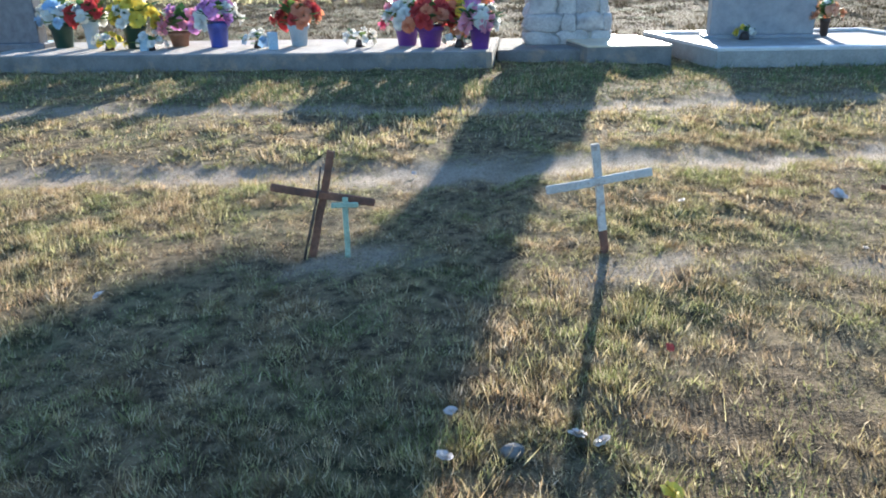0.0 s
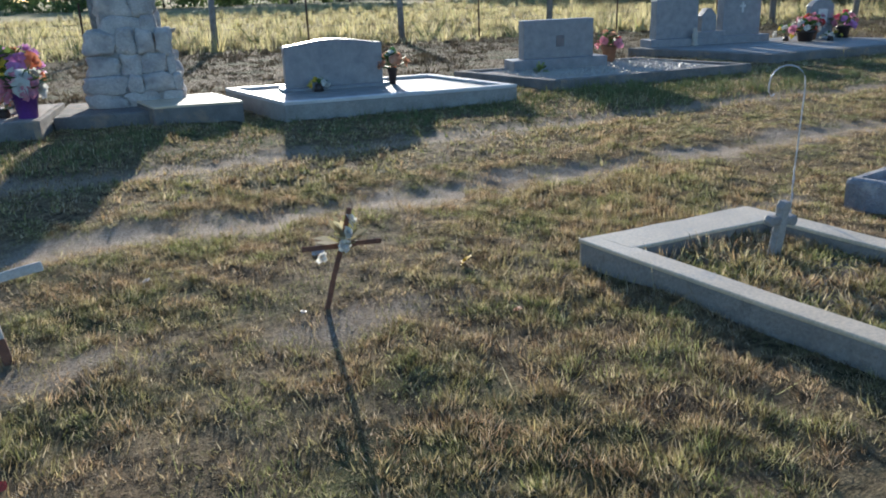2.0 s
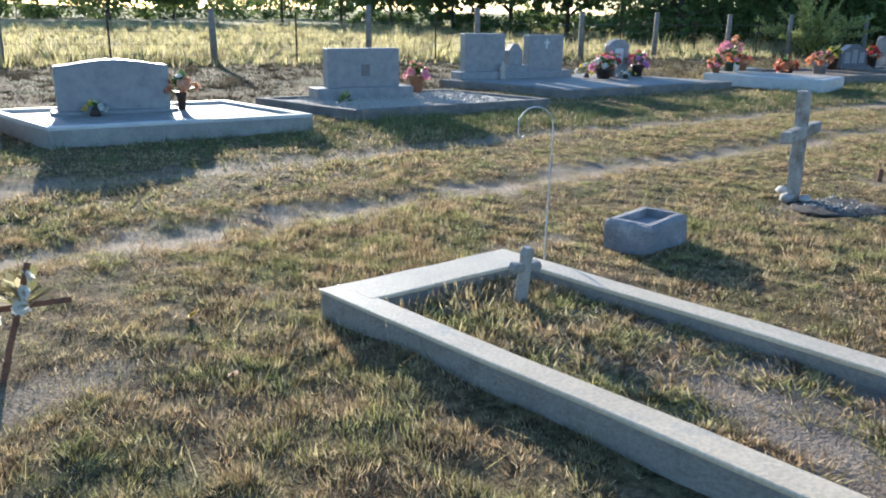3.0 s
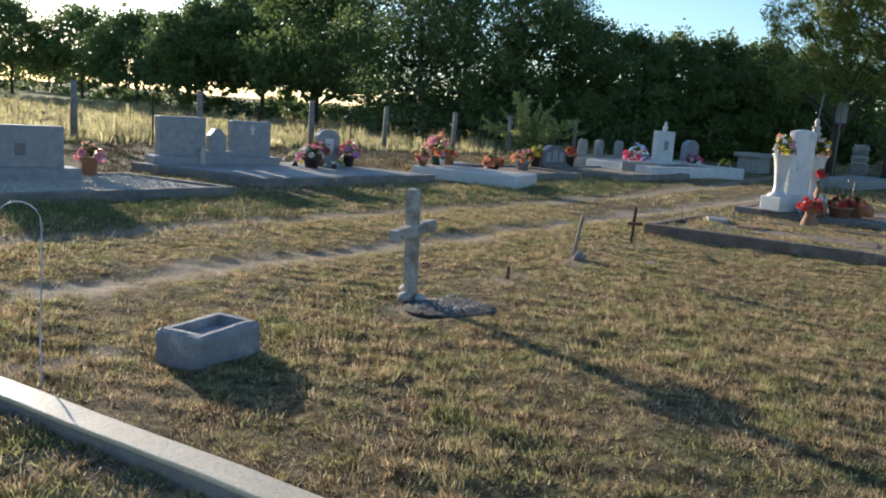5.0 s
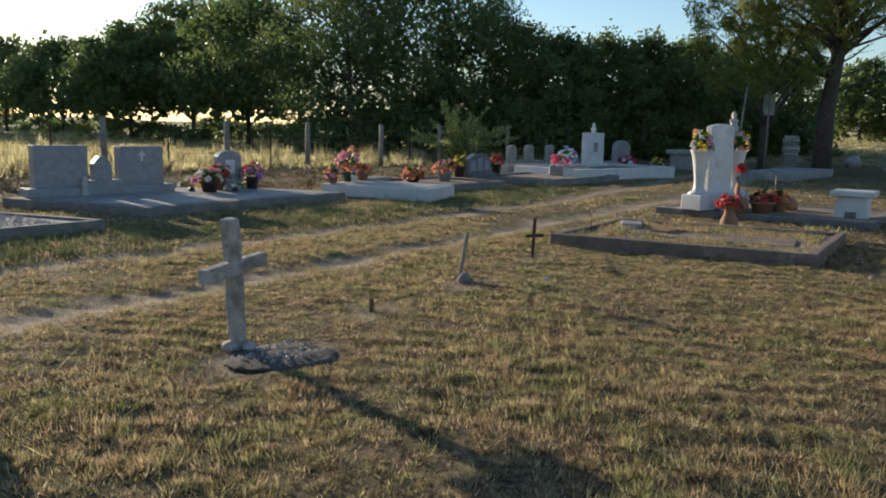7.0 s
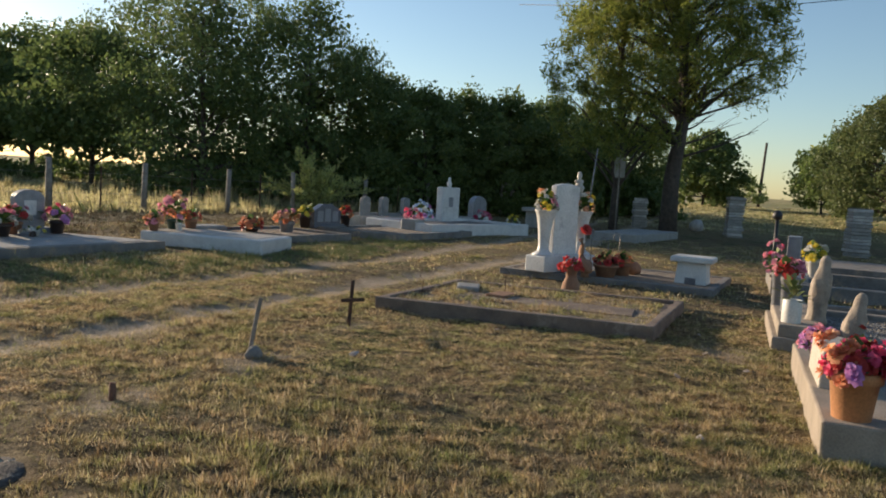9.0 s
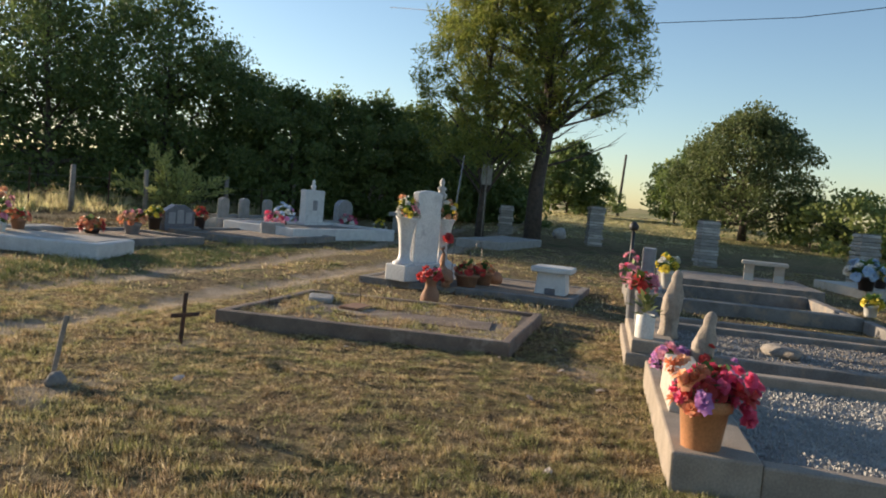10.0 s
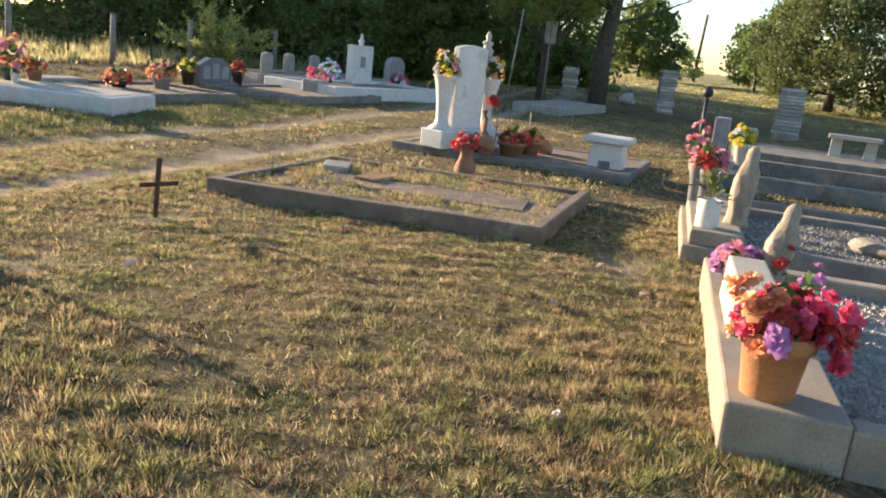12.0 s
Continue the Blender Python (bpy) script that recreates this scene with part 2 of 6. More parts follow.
# ---- building blocks ----
def box(bm, x0, x1, y0, y1, z0, z1, bevel=0.008, taper=0.0):
    """A block with worn edges; taper draws its top in on each side."""
    got = bmesh.ops.create_cube(bm, size=1)["verts"]
    for v in got:
        t = taper if v.co.z > 0 else 0.0
        v.co = Vector(((x0 + t if v.co.x < 0 else x1 - t), (y0 + t if v.co.y < 0 else y1 - t), (z1 if v.co.z > 0 else z0)))
    if bevel:
        edges = list({e for v in got for e in v.link_edges})
        bmesh.ops.bevel(bm, geom=edges, offset=bevel, segments=2, affect="EDGES", profile=0.5, clamp_overlap=True)


def tube(bm, pts, radii, seg=8, cap=True):
    """A tapered limb, wire or pole along points."""
    rings = []
    for i, p in enumerate(pts):
        p = Vector(p)
        d = (Vector(pts[min(i + 1, len(pts) - 1)]) - Vector(pts[max(i - 1, 0)])).normalized()
        a = d.orthogonal().normalized() if abs(d.z) > 0.95 else d.cross(Vector((0, 0, 1))).normalized()
        b = d.cross(a)
        r = radii[i] if isinstance(radii, (list, tuple)) else radii
        rings.append([bm.verts.new(p + (a * math.cos(k * math.tau / seg) + b * math.sin(k * math.tau / seg)) * r) for k in range(seg)])
    for s, t in zip(rings, rings[1:]):
        for k in range(seg):
            f = bm.faces.new((s[k], s[(k + 1) % seg], t[(k + 1) % seg], t[k]))
            f.smooth = True
    if cap:
        bm.faces.new(rings[0][::-1])
        bm.faces.new(rings[-1])


def lathe(bm, profile, seg=20, at=(0, 0, 0), tilt=None):
    """A turned shape from (radius, height) pairs."""
    rings = []
    for r, z in profile:
        ring = []
        for k in range(seg):
            c = Vector((r * math.cos(k * math.tau / seg), r * math.sin(k * math.tau / seg), z))
            ring.append(bm.verts.new((tilt @ c if tilt else c) + Vector(at)))
        rings.append(ring)
    for s, t in zip(rings, rings[1:]):
        for k in range(seg):
            f = bm.faces.new((s[k], s[(k + 1) % seg], t[(k + 1) % seg], t[k]))
            f.smooth = True
    bm.faces.new(rings[0][::-1])
    bm.faces.new(rings[-1])


def prism(bm, outline, y0, y1, bevel=0.008):
    """A slab cut to an outline in x and z, from y0 to y1."""
    a = [bm.verts.new((x, y0, z)) for x, z in outline]
    b = [bm.verts.new((x, y1, z)) for x, z in outline]
    n = len(a)
    bm.faces.new(a)
    bm.faces.new(b[::-1])
    for i in range(n):
        bm.faces.new((a[i], b[i], b[(i + 1) % n], a[(i + 1) % n]))
    bmesh.ops.recalc_face_normals(bm, faces=bm.faces)
    if bevel:
        es = [e for v in a + b for e in v.link_edges if e.calc_face_angle(0) > 0.6]
        bmesh.ops.bevel(bm, geom=list(set(es)), offset=bevel, segments=2, affect="EDGES", profile=0.5, clamp_overlap=True)


def stone(bm, centre, size, seed, rough=0.22, sub=2, square=1.0):
    """A lump of rock."""
    got = bmesh.ops.create_icosphere(bm, subdivisions=sub, radius=1)["verts"]
    for v in got:
        if square < 1:
            v.co = Vector([math.copysign(abs(c) ** square, c) for c in v.co])
        k = 1 + rough * noise.noise(v.co * 1.3 + Vector((seed * 3.7, seed * 1.3, seed)))
        v.co = Vector((v.co.x * size[0], v.co.y * size[1], v.co.z * size[2])) * k + Vector(centre)
        for f in v.link_faces:
            f.smooth = True


def rough_up(bm, amount, scale=4.0, seed=0):
    for v in bm.verts:
        v.co += noise.noise_vector(v.co * scale + Vector((seed, seed * 2, 0))) * amount


def mesh_of(bm, name, material):
    me = bpy.data.meshes.new(name)
    bm.normal_update()
    bm.to_mesh(me)
    bm.free()
    me.materials.append(material)
    return me


def part(name, bm, material, parent, label=""):
    ob = new(name, mesh_of(bm, name, material) if isinstance(bm, bmesh.types.BMesh) else bm)
    ob.parent = parent
    return tagged(ob, label)


def thing(name, label, category, x, y, z=0.0, rz=0.0, group="", kind=""):
    ob = new(name)
    ob.empty_display_size = 0.1
    ob.matrix_basis = pose(x, y, z, 0, 0, rz)
    return tagged(ob, label, category, group, kind)


def single(name, bm, material, label, category, x, y, z=0.0, rz=0.0, group="", kind=""):
    ob = new(name, mesh_of(bm, name, material))
    ob.matrix_basis = pose(x, y, z, 0, 0, rz)
    return tagged(ob, label, category, group, kind)


def sheet_mesh(name, verts, faces_n, material):
    """A mesh of separate polygons with faces_n corners each, from an array of corners."""
    n = len(verts)
    me = bpy.data.meshes.new(name)
    me.vertices.add(n)
    me.vertices.foreach_set("co", np.asarray(verts, dtype=np.float32).ravel())
    me.loops.add(n)
    me.loops.foreach_set("vertex_index", np.arange(n, dtype=np.int32))
    me.polygons.add(n // faces_n)
    me.polygons.foreach_set("loop_start", np.arange(0, n, faces_n, dtype=np.int32))
    me.polygons.foreach_set("loop_total", np.full(n // faces_n, faces_n, dtype=np.int32))
    me.update(calc_edges=True)
    me.materials.append(material)
    return me


# ---- ground ----
TRACK_X = np.array([-40, -2.0, 0.6, 3.5, 9.0, 11.9, 16.0, 20.1, 26.0, 60.0])
TRACK_Y = np.array([7.5, 5.2, 4.7, 4.5, 3.97, 3.55, 3.05, 2.5, 2.0, 1.0])
RUT_X = np.array([-40, -2.9, 1.1, 4.7, 8.0, 12.0, 18.0, 26.0, 60.0])
RUT_Y = np.array([9.5, 7.6, 6.65, 6.2, 6.0, 5.3, 4.3, 3.8, 3.0])


def wave(x, y, k, seed):
    return np.sin(x * k + seed) * np.cos(y * k * 1.13 + seed * 1.7) + 0.6 * np.sin(x * k * 2.3 - y * k * 1.9 + seed * 0.6)


def track_cover(x, y):
    """How bare the ground is: 1 in the wheel ruts."""
    w = 0.06 * wave(x, y, 2.1, 1.0) + 0.05 * wave(x, y, 6.3, 4.0) + 0.03 * wave(x, y, 19.0, 2.0)
    a = np.clip(1.45 - np.abs(y - np.interp(x, TRACK_X, TRACK_Y) + w) / 0.26, 0, 1) * np.clip(0.9 + 0.2 * wave(x, y, 5.0, 8.0), 0.4, 1)
    b = np.clip(1.2 - np.abs(y - np.interp(x, RUT_X, RUT_Y) + w) / 0.3, 0, 1) * 0.8
    return np.clip(np.maximum(a, b), 0, 1)


PATCHES = ((2.5, 2.75, 0.5, 0.16), (1.35, 2.95, 0.42, 0.17), (7.45, 2.3, 0.38, 0.25), (10.2, 2.1, 0.55, 0.25), (8.9, 2.25, 0.45, 0.2), (11.9, 2.1, 0.3, 0.16), (5.2, 2.9, 0.5, 0.15), (12.7, -1.2, 0.5, 0.3), (0.1, 3.3, 0.4, 0.2))


def bare_cover(x, y):
    """The ruts and the scuffed earth round the crosses."""
    k = track_cover(x, y)
    for cx, cy, rx, ry in PATCHES:
        d = np.hypot((x - cx) / rx, (y - cy) / ry) + 0.22 * wave(x, y, 9.0, cx)
        k = np.maximum(k, 0.75 * np.clip(1.5 - 1.3 * d, 0, 1))
    return k


def rut_depth(x, y):
    a = np.exp(-((y - np.interp(x, TRACK_X, TRACK_Y)) / 0.25) ** 2)
    return np.maximum(a, 0.8 * np.exp(-((y - np.interp(x, RUT_X, RUT_Y)) / 0.3) ** 2))


LUMPS = [(random.Random(60 + k).uniform(0, 6.28), 9.0 + 2.6 * k, random.Random(80 + k).uniform(0, 6.28)) for k in range(8)]


def lumps(x, y):
    """Uneven tussocky relief: ripples that run in eight directions, one over the other."""
    z = 0.0
    for a, k, p in LUMPS:
        z = z + np.sin((x * math.cos(a) + y * math.sin(a)) * k + p + 1.3 * np.sin(x * 1.7 * math.sin(a) - y * 1.9 * math.cos(a) + p))
    return z / 8


def ground_z(x, y):
    x, y = np.asarray(x, dtype=float), np.asarray(y, dtype=float)
    far = np.clip((np.hypot(x - 10, y - 4) - 45) / 200, 0, 1)
    rise = np.clip((x - 34) / 30, 0, 1) * np.clip((14 - y) / 14, 0, 1)
    return 0.012 * wave(x, y, 1.3, 2.0) + 0.006 * wave(x, y, 4.1, 5.0) + 0.024 * lumps(x, y) - 0.03 * rut_depth(x, y) + far * (1.5 + wave(x, y, 0.02, 3.0)) + 0.9 * rise


def spaced(lo, hi, step, reach):
    mid = np.arange(lo, hi + 1e-6, step)
    grow = np.cumsum(step * 1.25 ** np.arange(1, 40))
    grow = grow[grow < reach]
    return np.concatenate([lo - grow[::-1], mid, hi + grow])


gx, gy = spaced(-4, 19, 0.07, 900), spaced(-3, 9, 0.07, 900)

X, Y = np.meshgrid(gx, gy)
Z = ground_z(X, Y)
nx, ny = len(gx), len(gy)
me = bpy.data.meshes.new("ground")
me.vertices.add(nx * ny)
me.vertices.foreach_set("co", np.stack([X, Y, Z], -1).astype(np.float32).ravel())
ii = (np.arange(ny - 1)[:, None] * nx + np.arange(nx - 1)[None]).ravel()
quads = np.stack([ii, ii + 1, ii + nx + 1, ii + nx], -1).astype(np.int32)
me.loops.add(quads.size)
me.loops.foreach_set("vertex_index", quads.ravel())
me.polygons.add(len(quads))
me.polygons.foreach_set("loop_start", np.arange(0, quads.size, 4, dtype=np.int32))
me.polygons.foreach_set("loop_total", np.full(len(quads), 4, dtype=np.int32))
me.polygons.foreach_set("use_smooth", np.ones(len(quads), dtype=bool))
me.update(calc_edges=True)
bare = me.attributes.new("bare", "FLOAT", "POINT")
bare.data.foreach_set("value", bare_cover(X, Y).astype(np.float32).ravel())


def ground_material():
    m = bpy.data.materials.new("dry_turf_and_soil")
    m.use_nodes = True
    nt = m.node_tree
    b = nt.nodes["Principled BSDF"]
    geo = nt.nodes.new("ShaderNodeNewGeometry")
    n1, n2, n3 = noise_tex(nt, 0.9, 6), noise_tex(nt, 14, 6, 0.7), noise_tex(nt, 90, 3)
    n4 = noise_tex(nt, 0.06, 4)
    for n in (n1, n2, n3, n4):
        nt.links.new(geo.outputs["Position"], n.inputs["Vector"])
    turf = ramp(nt, [(0.38, (0.2, 0.145, 0.085)), (0.5, (0.25, 0.195, 0.115)), (0.62, (0.14, 0.14, 0.065))])
    nt.links.new(n1.outputs["Fac"], turf.inputs[0])
    # Noise darkens spots of the turf to read as shade between tufts.
    tuft = ramp(nt, [(0.38, (0.26, 0.26, 0.25)), (0.62, (1.3, 1.27, 1.2))])
    nt.links.new(n2.outputs["Fac"], tuft.inputs[0])
    col = mixed(nt, 1.0, turf.outputs[0], tuft.outputs[0], "MULTIPLY")
    fieldr = ramp(nt, [(0.4, (0.42, 0.34, 0.17)), (0.6, (0.24, 0.24, 0.1))])
    nt.links.new(n4.outputs["Fac"], fieldr.inputs[0])
    sep = nt.nodes.new("ShaderNodeVectorMath")
    sep.operation = "DISTANCE"
    nt.links.new(geo.outputs["Position"], sep.inputs[0])
    sep.inputs[1].default_value = (10, 2, 0)
    far = nt.nodes.new("ShaderNodeMapRange")
    far.inputs["From Min"].default_value, far.inputs["From Max"].default_value = 25, 45
    nt.links.new(sep.outputs["Value"], far.inputs["Value"])
    col = mixed(nt, far.outputs[0], col, fieldr.outputs[0])
    dirt = ramp(nt, [(0.36, (0.27, 0.21, 0.155)), (0.64, (0.58, 0.48, 0.37))])
    nt.links.new(n3.outputs["Fac"], dirt.inputs[0])
    at = nt.nodes.new("ShaderNodeAttribute")
    at.attribute_name = "bare"
    col = mixed(nt, at.outputs["Fac"], col, dirt.outputs[0])
    nt.links.new(col, b.inputs["Base Color"])
    b.inputs["Roughness"].default_value = 0.97
    b.inputs["Specular IOR Level"].default_value = 0.15
    add = nt.nodes.new("ShaderNodeMath")
    add.operation = "ADD"
    nt.links.new(n2.outputs["Fac"], add.inputs[0])
    nt.links.new(n3.outputs["Fac"], add.inputs[1])
    bp = nt.nodes.new("ShaderNodeBump")
    bp.inputs["Strength"].default_value, bp.inputs["Distance"].default_value = 0.9, 0.05
    nt.links.new(add.outputs[0], bp.inputs["Height"])
    nt.links.new(bp.outputs[0], b.inputs["Normal"])
    return m


me.materials.append(ground_material())
ground = tagged(new("ground", me), "dry patchy mown turf with two bare wheel ruts", "ground", kind="structure")


# ---- kinds of things ----
SIDE = 0.285


def slanted(bm, slope=SIDE):
    """Draws the back of a plot sideways, so that its sides lie along the grave and its front along the row."""
    for v in bm.verts:
        v.co.x -= v.co.y * slope


def sheared(bm, skew):
    """Sets the front of a plot out of square by some degrees."""
    for v in bm.verts:
        v.co.y += v.co.x * math.tan(radians(skew))


def kerb_plot(name, label, x, y, rz, w, d, h, rail, material, fill=None, fill_z=0.1, front=None, seed=1, group="", skew=0.0, back=None, cap=None, slant=0.0):
    """A grave edged by four rails: x along its front, y towards its back, from its front corner."""
    t = thing(name, label, "grave", x, y, 0, rz, group)
    fr, bk = front or rail, back or rail
    for k, (a, b, c, e) in enumerate(((rail - 0.03, w - rail + 0.03, 0.003, fr), (rail - 0.03, w - rail + 0.03, d - bk, d - 0.003), (0, rail, 0, d), (w - rail, w, 0, d))):
        bm = bmesh.new()
        box(bm, a, b, c, e, -0.08, h + 0.001 * k, 0.014)
        bmesh.ops.subdivide_edges(bm, edges=[ed for ed in bm.edges if ed.calc_length() > 0.5], cuts=6)
        rough_up(bm, 0.006, 5, seed + k)
        sheared(bm, skew)
        slanted(bm, slant)
        rail_ob = part("kerb", bm, material, t)
        # A thin lighter sheet puts the sunlight on the rail tops into colour.
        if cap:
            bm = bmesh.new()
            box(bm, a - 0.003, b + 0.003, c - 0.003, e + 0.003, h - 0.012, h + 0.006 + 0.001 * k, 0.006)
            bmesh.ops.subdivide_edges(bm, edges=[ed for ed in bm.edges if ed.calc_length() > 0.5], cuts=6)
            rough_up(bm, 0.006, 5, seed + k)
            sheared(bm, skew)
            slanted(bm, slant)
            part("cap", bm, cap, rail_ob, "thin smooth topping, coloured cream for the sun on the kerb top")
    if fill:
        bm = bmesh.new()
        box(bm, rail - 0.01, w - rail + 0.01, fr - 0.01, d - rail + 0.01, -0.08, fill_z, 0)
        sheared(bm, skew)
        slanted(bm, slant)
        part("infill", bm, fill, t)
    return t


def pebbles(name, label, x, y, rz, w, d, z, n, size, material, seed):
    """Loose gravel in a grave bed."""
    rng = np.random.default_rng(seed)
    base = np.array([(0, 0, 1), (0.94, 0, -0.33), (-0.47, 0.82, -0.33), (-0.47, -0.82, -0.33)])
    idx = [(0, 1, 2), (0, 2, 3), (0, 3, 1)]
    tri = np.concatenate([base[list(i)] for i in idx])
    c = np.stack([rng.random(n) * w, rng.random(n) * d, np.full(n, z)], -1)
    s = size * (0.5 + rng.random((n, 1, 1)))
    ang = rng.random(n) * 6.283
    ca, sa = np.cos(ang)[:, None], np.sin(ang)[:, None]
    tx, ty, tz = tri[:, 0][None], tri[:, 1][None], tri[:, 2][None]
    v = np.stack([tx * ca - ty * sa, tx * sa + ty * ca, np.broadcast_to(tz * 0.8 + 0.2, (n, 9))], -1) * s + c[:, None]
    ob = new(name, sheet_mesh(name, v.reshape(-1, 3), 3, material))
    ob.matrix_basis = pose(x, y, 0, 0, 0, rz)
    return tagged(ob, label, "gravel", kind="stuff")


def outline(w, h, style):
    if style == "serp":
        top = [(w * (0.5 - i / 12), h * (0.88 + 0.12 * math.sin(math.pi * i / 12) ** 1.5)) for i in range(13)]
    elif style == "soft":
        top = [(w * (0.5 - i / 10), h * (0.965 + 0.035 * math.sin(math.pi * i / 10))) for i in range(11)]
    elif style == "round":
        top = [(w * 0.5 * math.cos(math.pi * i / 14), h - w * 0.3 + w * 0.3 * math.sin(math.pi * i / 14)) for i in range(15)]
    elif style == "gable":
        top = [(w / 2, h * 0.68), (w * 0.16, h), (-w * 0.16, h), (-w / 2, h * 0.68)]
    else:
        top = [(w / 2, h), (-w / 2, h)]
    return [(-w / 2, 0), (w / 2, 0)] + top


def headstone(label, x, y, z, rz, w, t, h, material, style="flat", base=None, base_material=None, plaques=(), group=""):
    """An upright stone on an optional plinth, facing its own -y."""
    ob = thing("headstone", label, "headstone", x, y, z - 0.02, rz, group)
    up = 0.0
    if base:
        bm = bmesh.new()
        box(bm, -base[0] / 2, base[0] / 2, -base[1] / 2, base[1] / 2, 0, base[2], 0.012)
        part("plinth", bm, base_material or material, ob)
        up = base[2]
    bm = bmesh.new()
    prism(bm, [(a, b + up - 0.004) for a, b in outline(w, h, style)], -t / 2, t / 2, 0.012)
    part("tablet", bm, material, ob)
    for px, pz, pw, ph, pm in plaques:
        bm = bmesh.new()
        box(bm, px - pw / 2, px + pw / 2, -t / 2 - 0.008, -t / 2 + 0.01, up + pz, up + pz + ph, 0.003)
        part("plaque", bm, pm, ob, "small plaque set into the face")
    return ob


def blossom_mesh(colour, seed):
    """An open artificial flower of radius 1: three rings of bent, ragged petals."""
    rr = random.Random(seed)
    bm = bmesh.new()
    for n, r, lift, off in ((6, 1.0, 0.1, 0), (5, 0.8, 0.42, 0.5), (4, 0.5, 0.7, 0.2)):
        for k in range(n):
            a = (k + off + rr.uniform(-0.25, 0.25)) * math.tau / n
            wid = math.tau / n * rr.uniform(0.55, 0.8)
            up, reach = lift + rr.uniform(-0.2, 0.22), r * rr.uniform(0.78, 1.2)

            def at(q, rad, zz):
                return bm.verts.new((rad * math.cos(q), rad * math.sin(q), zz + rr.uniform(-0.07, 0.07)))
            base, mid = at(a, 0.06, 0), at(a, reach * 0.62, up * 0.55)
            l, r2 = at(a - wid, reach * 0.66, up * 0.95), at(a + wid, reach * 0.66, up * 0.95)
            tl, tip, tr2 = at(a - wid * 0.5, reach * 0.98, up * 1.1 - 0.12), at(a, reach * 0.93, up * 0.85), at(a + wid * 0.5, reach, up * 1.1 - 0.12)
            for quad in ((base, mid, l), (base, r2, mid), (mid, tip, tl, l), (mid, r2, tr2, tip)):
                bm.faces.new(quad).smooth = True
    return mesh_of(bm, "blossom", PETALS[colour])


BLOOMS = {c: [blossom_mesh(c, 10 * k + len(c)) for k in range(4)] for c in PETALS}
BLOSSOM = {c: v[0] for c, v in BLOOMS.items()}


def leaves_mesh(rng, n, spread, height, size, material=None):
    """Pointed leaves that fan out of a pot."""
    out = []
    for _ in range(n):
        a, e = rng.random() * 6.283, 0.2 + 1.1 * rng.random()
        d = Vector((math.cos(a) * math.cos(e), math.sin(a) * math.cos(e), math.sin(e)))
        s = d.cross(Vector((0, 0, 1))).normalized()
        p = Vector((d.x * spread * 0.7, d.y * spread * 0.7, d.z * height * 0.8)) * (0.3 + 0.7 * rng.random())
        L = size * (0.7 + 0.7 * rng.random())
        out += [p, p + d * L * 0.5 + s * L * 0.28, p + d * L - Vector((0, 0, L * 0.2)), p + d * L * 0.5 - s * L * 0.28]
    return sheet_mesh("foliage", [tuple(v) for v in out], 4, material or LEAF_POT)


def fill_flowers(t, z, colours, n, spread, height, size, seed, lean=(0, 0), leaves=40):
    rng = random.Random(seed)
    f = part("foliage", leaves_mesh(rng, leaves, spread, height, size * 2.2), None, t)
    f.location = (0, 0, z)
    for k in range(n):
        a, e = k * 2.4 + rng.random() * 0.5, math.asin(min(0.98, 0.08 + 0.9 * (k + 0.5) / n))
        q = 0.85 + 0.3 * rng.random()
        d = Vector((math.cos(a) * math.cos(e) + lean[0], math.sin(a) * math.cos(e) + lean[1], math.sin(e)))
        ob = new("blossom", BLOOMS[rng.choice(colours)][k % 4])
        ob.parent = f
        m = d.to_track_quat("Z", "Y").to_matrix().to_4x4()
        s = size * (0.75 + 0.5 * rng.random())
        ob.matrix_basis = Matrix.Translation((d.x * spread * q, d.y * spread * q, d.z * height * q)) @ m @ pose(0, 0, 0, rng.uniform(-20, 20), rng.uniform(-20, 20), rng.uniform(0, 360)) @ Matrix.Diagonal((s, s, s, 1))


def flower_pot(label, x, y, z, r, h, material, colours, n, spread, size, seed, height=None, lean=(0, 0), group="", leaves=40, name="flower_pot"):
    """A tapered pot with a rim, and artificial flowers in it."""
    t = thing(name, label, "flowers", x, y, z - 0.004, seed * 37 % 360, group)
    bm = bmesh.new()
    lathe(bm, [(r * 0.66, 0), (r * 0.7, 0.004), (r * 0.88, h * 0.76), (r * 1.0, h * 0.77), (r * 1.02, h * 0.98), (r * 0.98, h), (r * 0.88, h * 0.99), (r * 0.86, h * 0.9)], 24)
    part("pot", bm, material, t)
    fill_flowers(t, h * 0.92, colours, n, spread, height or spread * 1.1, size, seed, lean, leaves)
    return t


def wreath(label, x, y, z, colours, n, spread, size, seed, height=None):
    """Artificial flowers set straight on a grave in a small holder."""
    t = thing("flower_arrangement", label, "flowers", x, y, z - 0.004)
    bm = bmesh.new()
    lathe(bm, [(0.06, 0), (0.05, 0.05), (0.035, 0.09)], 10)
    part("holder", bm, DARK_POT, t)
    fill_flowers(t, 0.05, colours, n, spread, height or spread, size, seed, leaves=max(6, n))
    return t


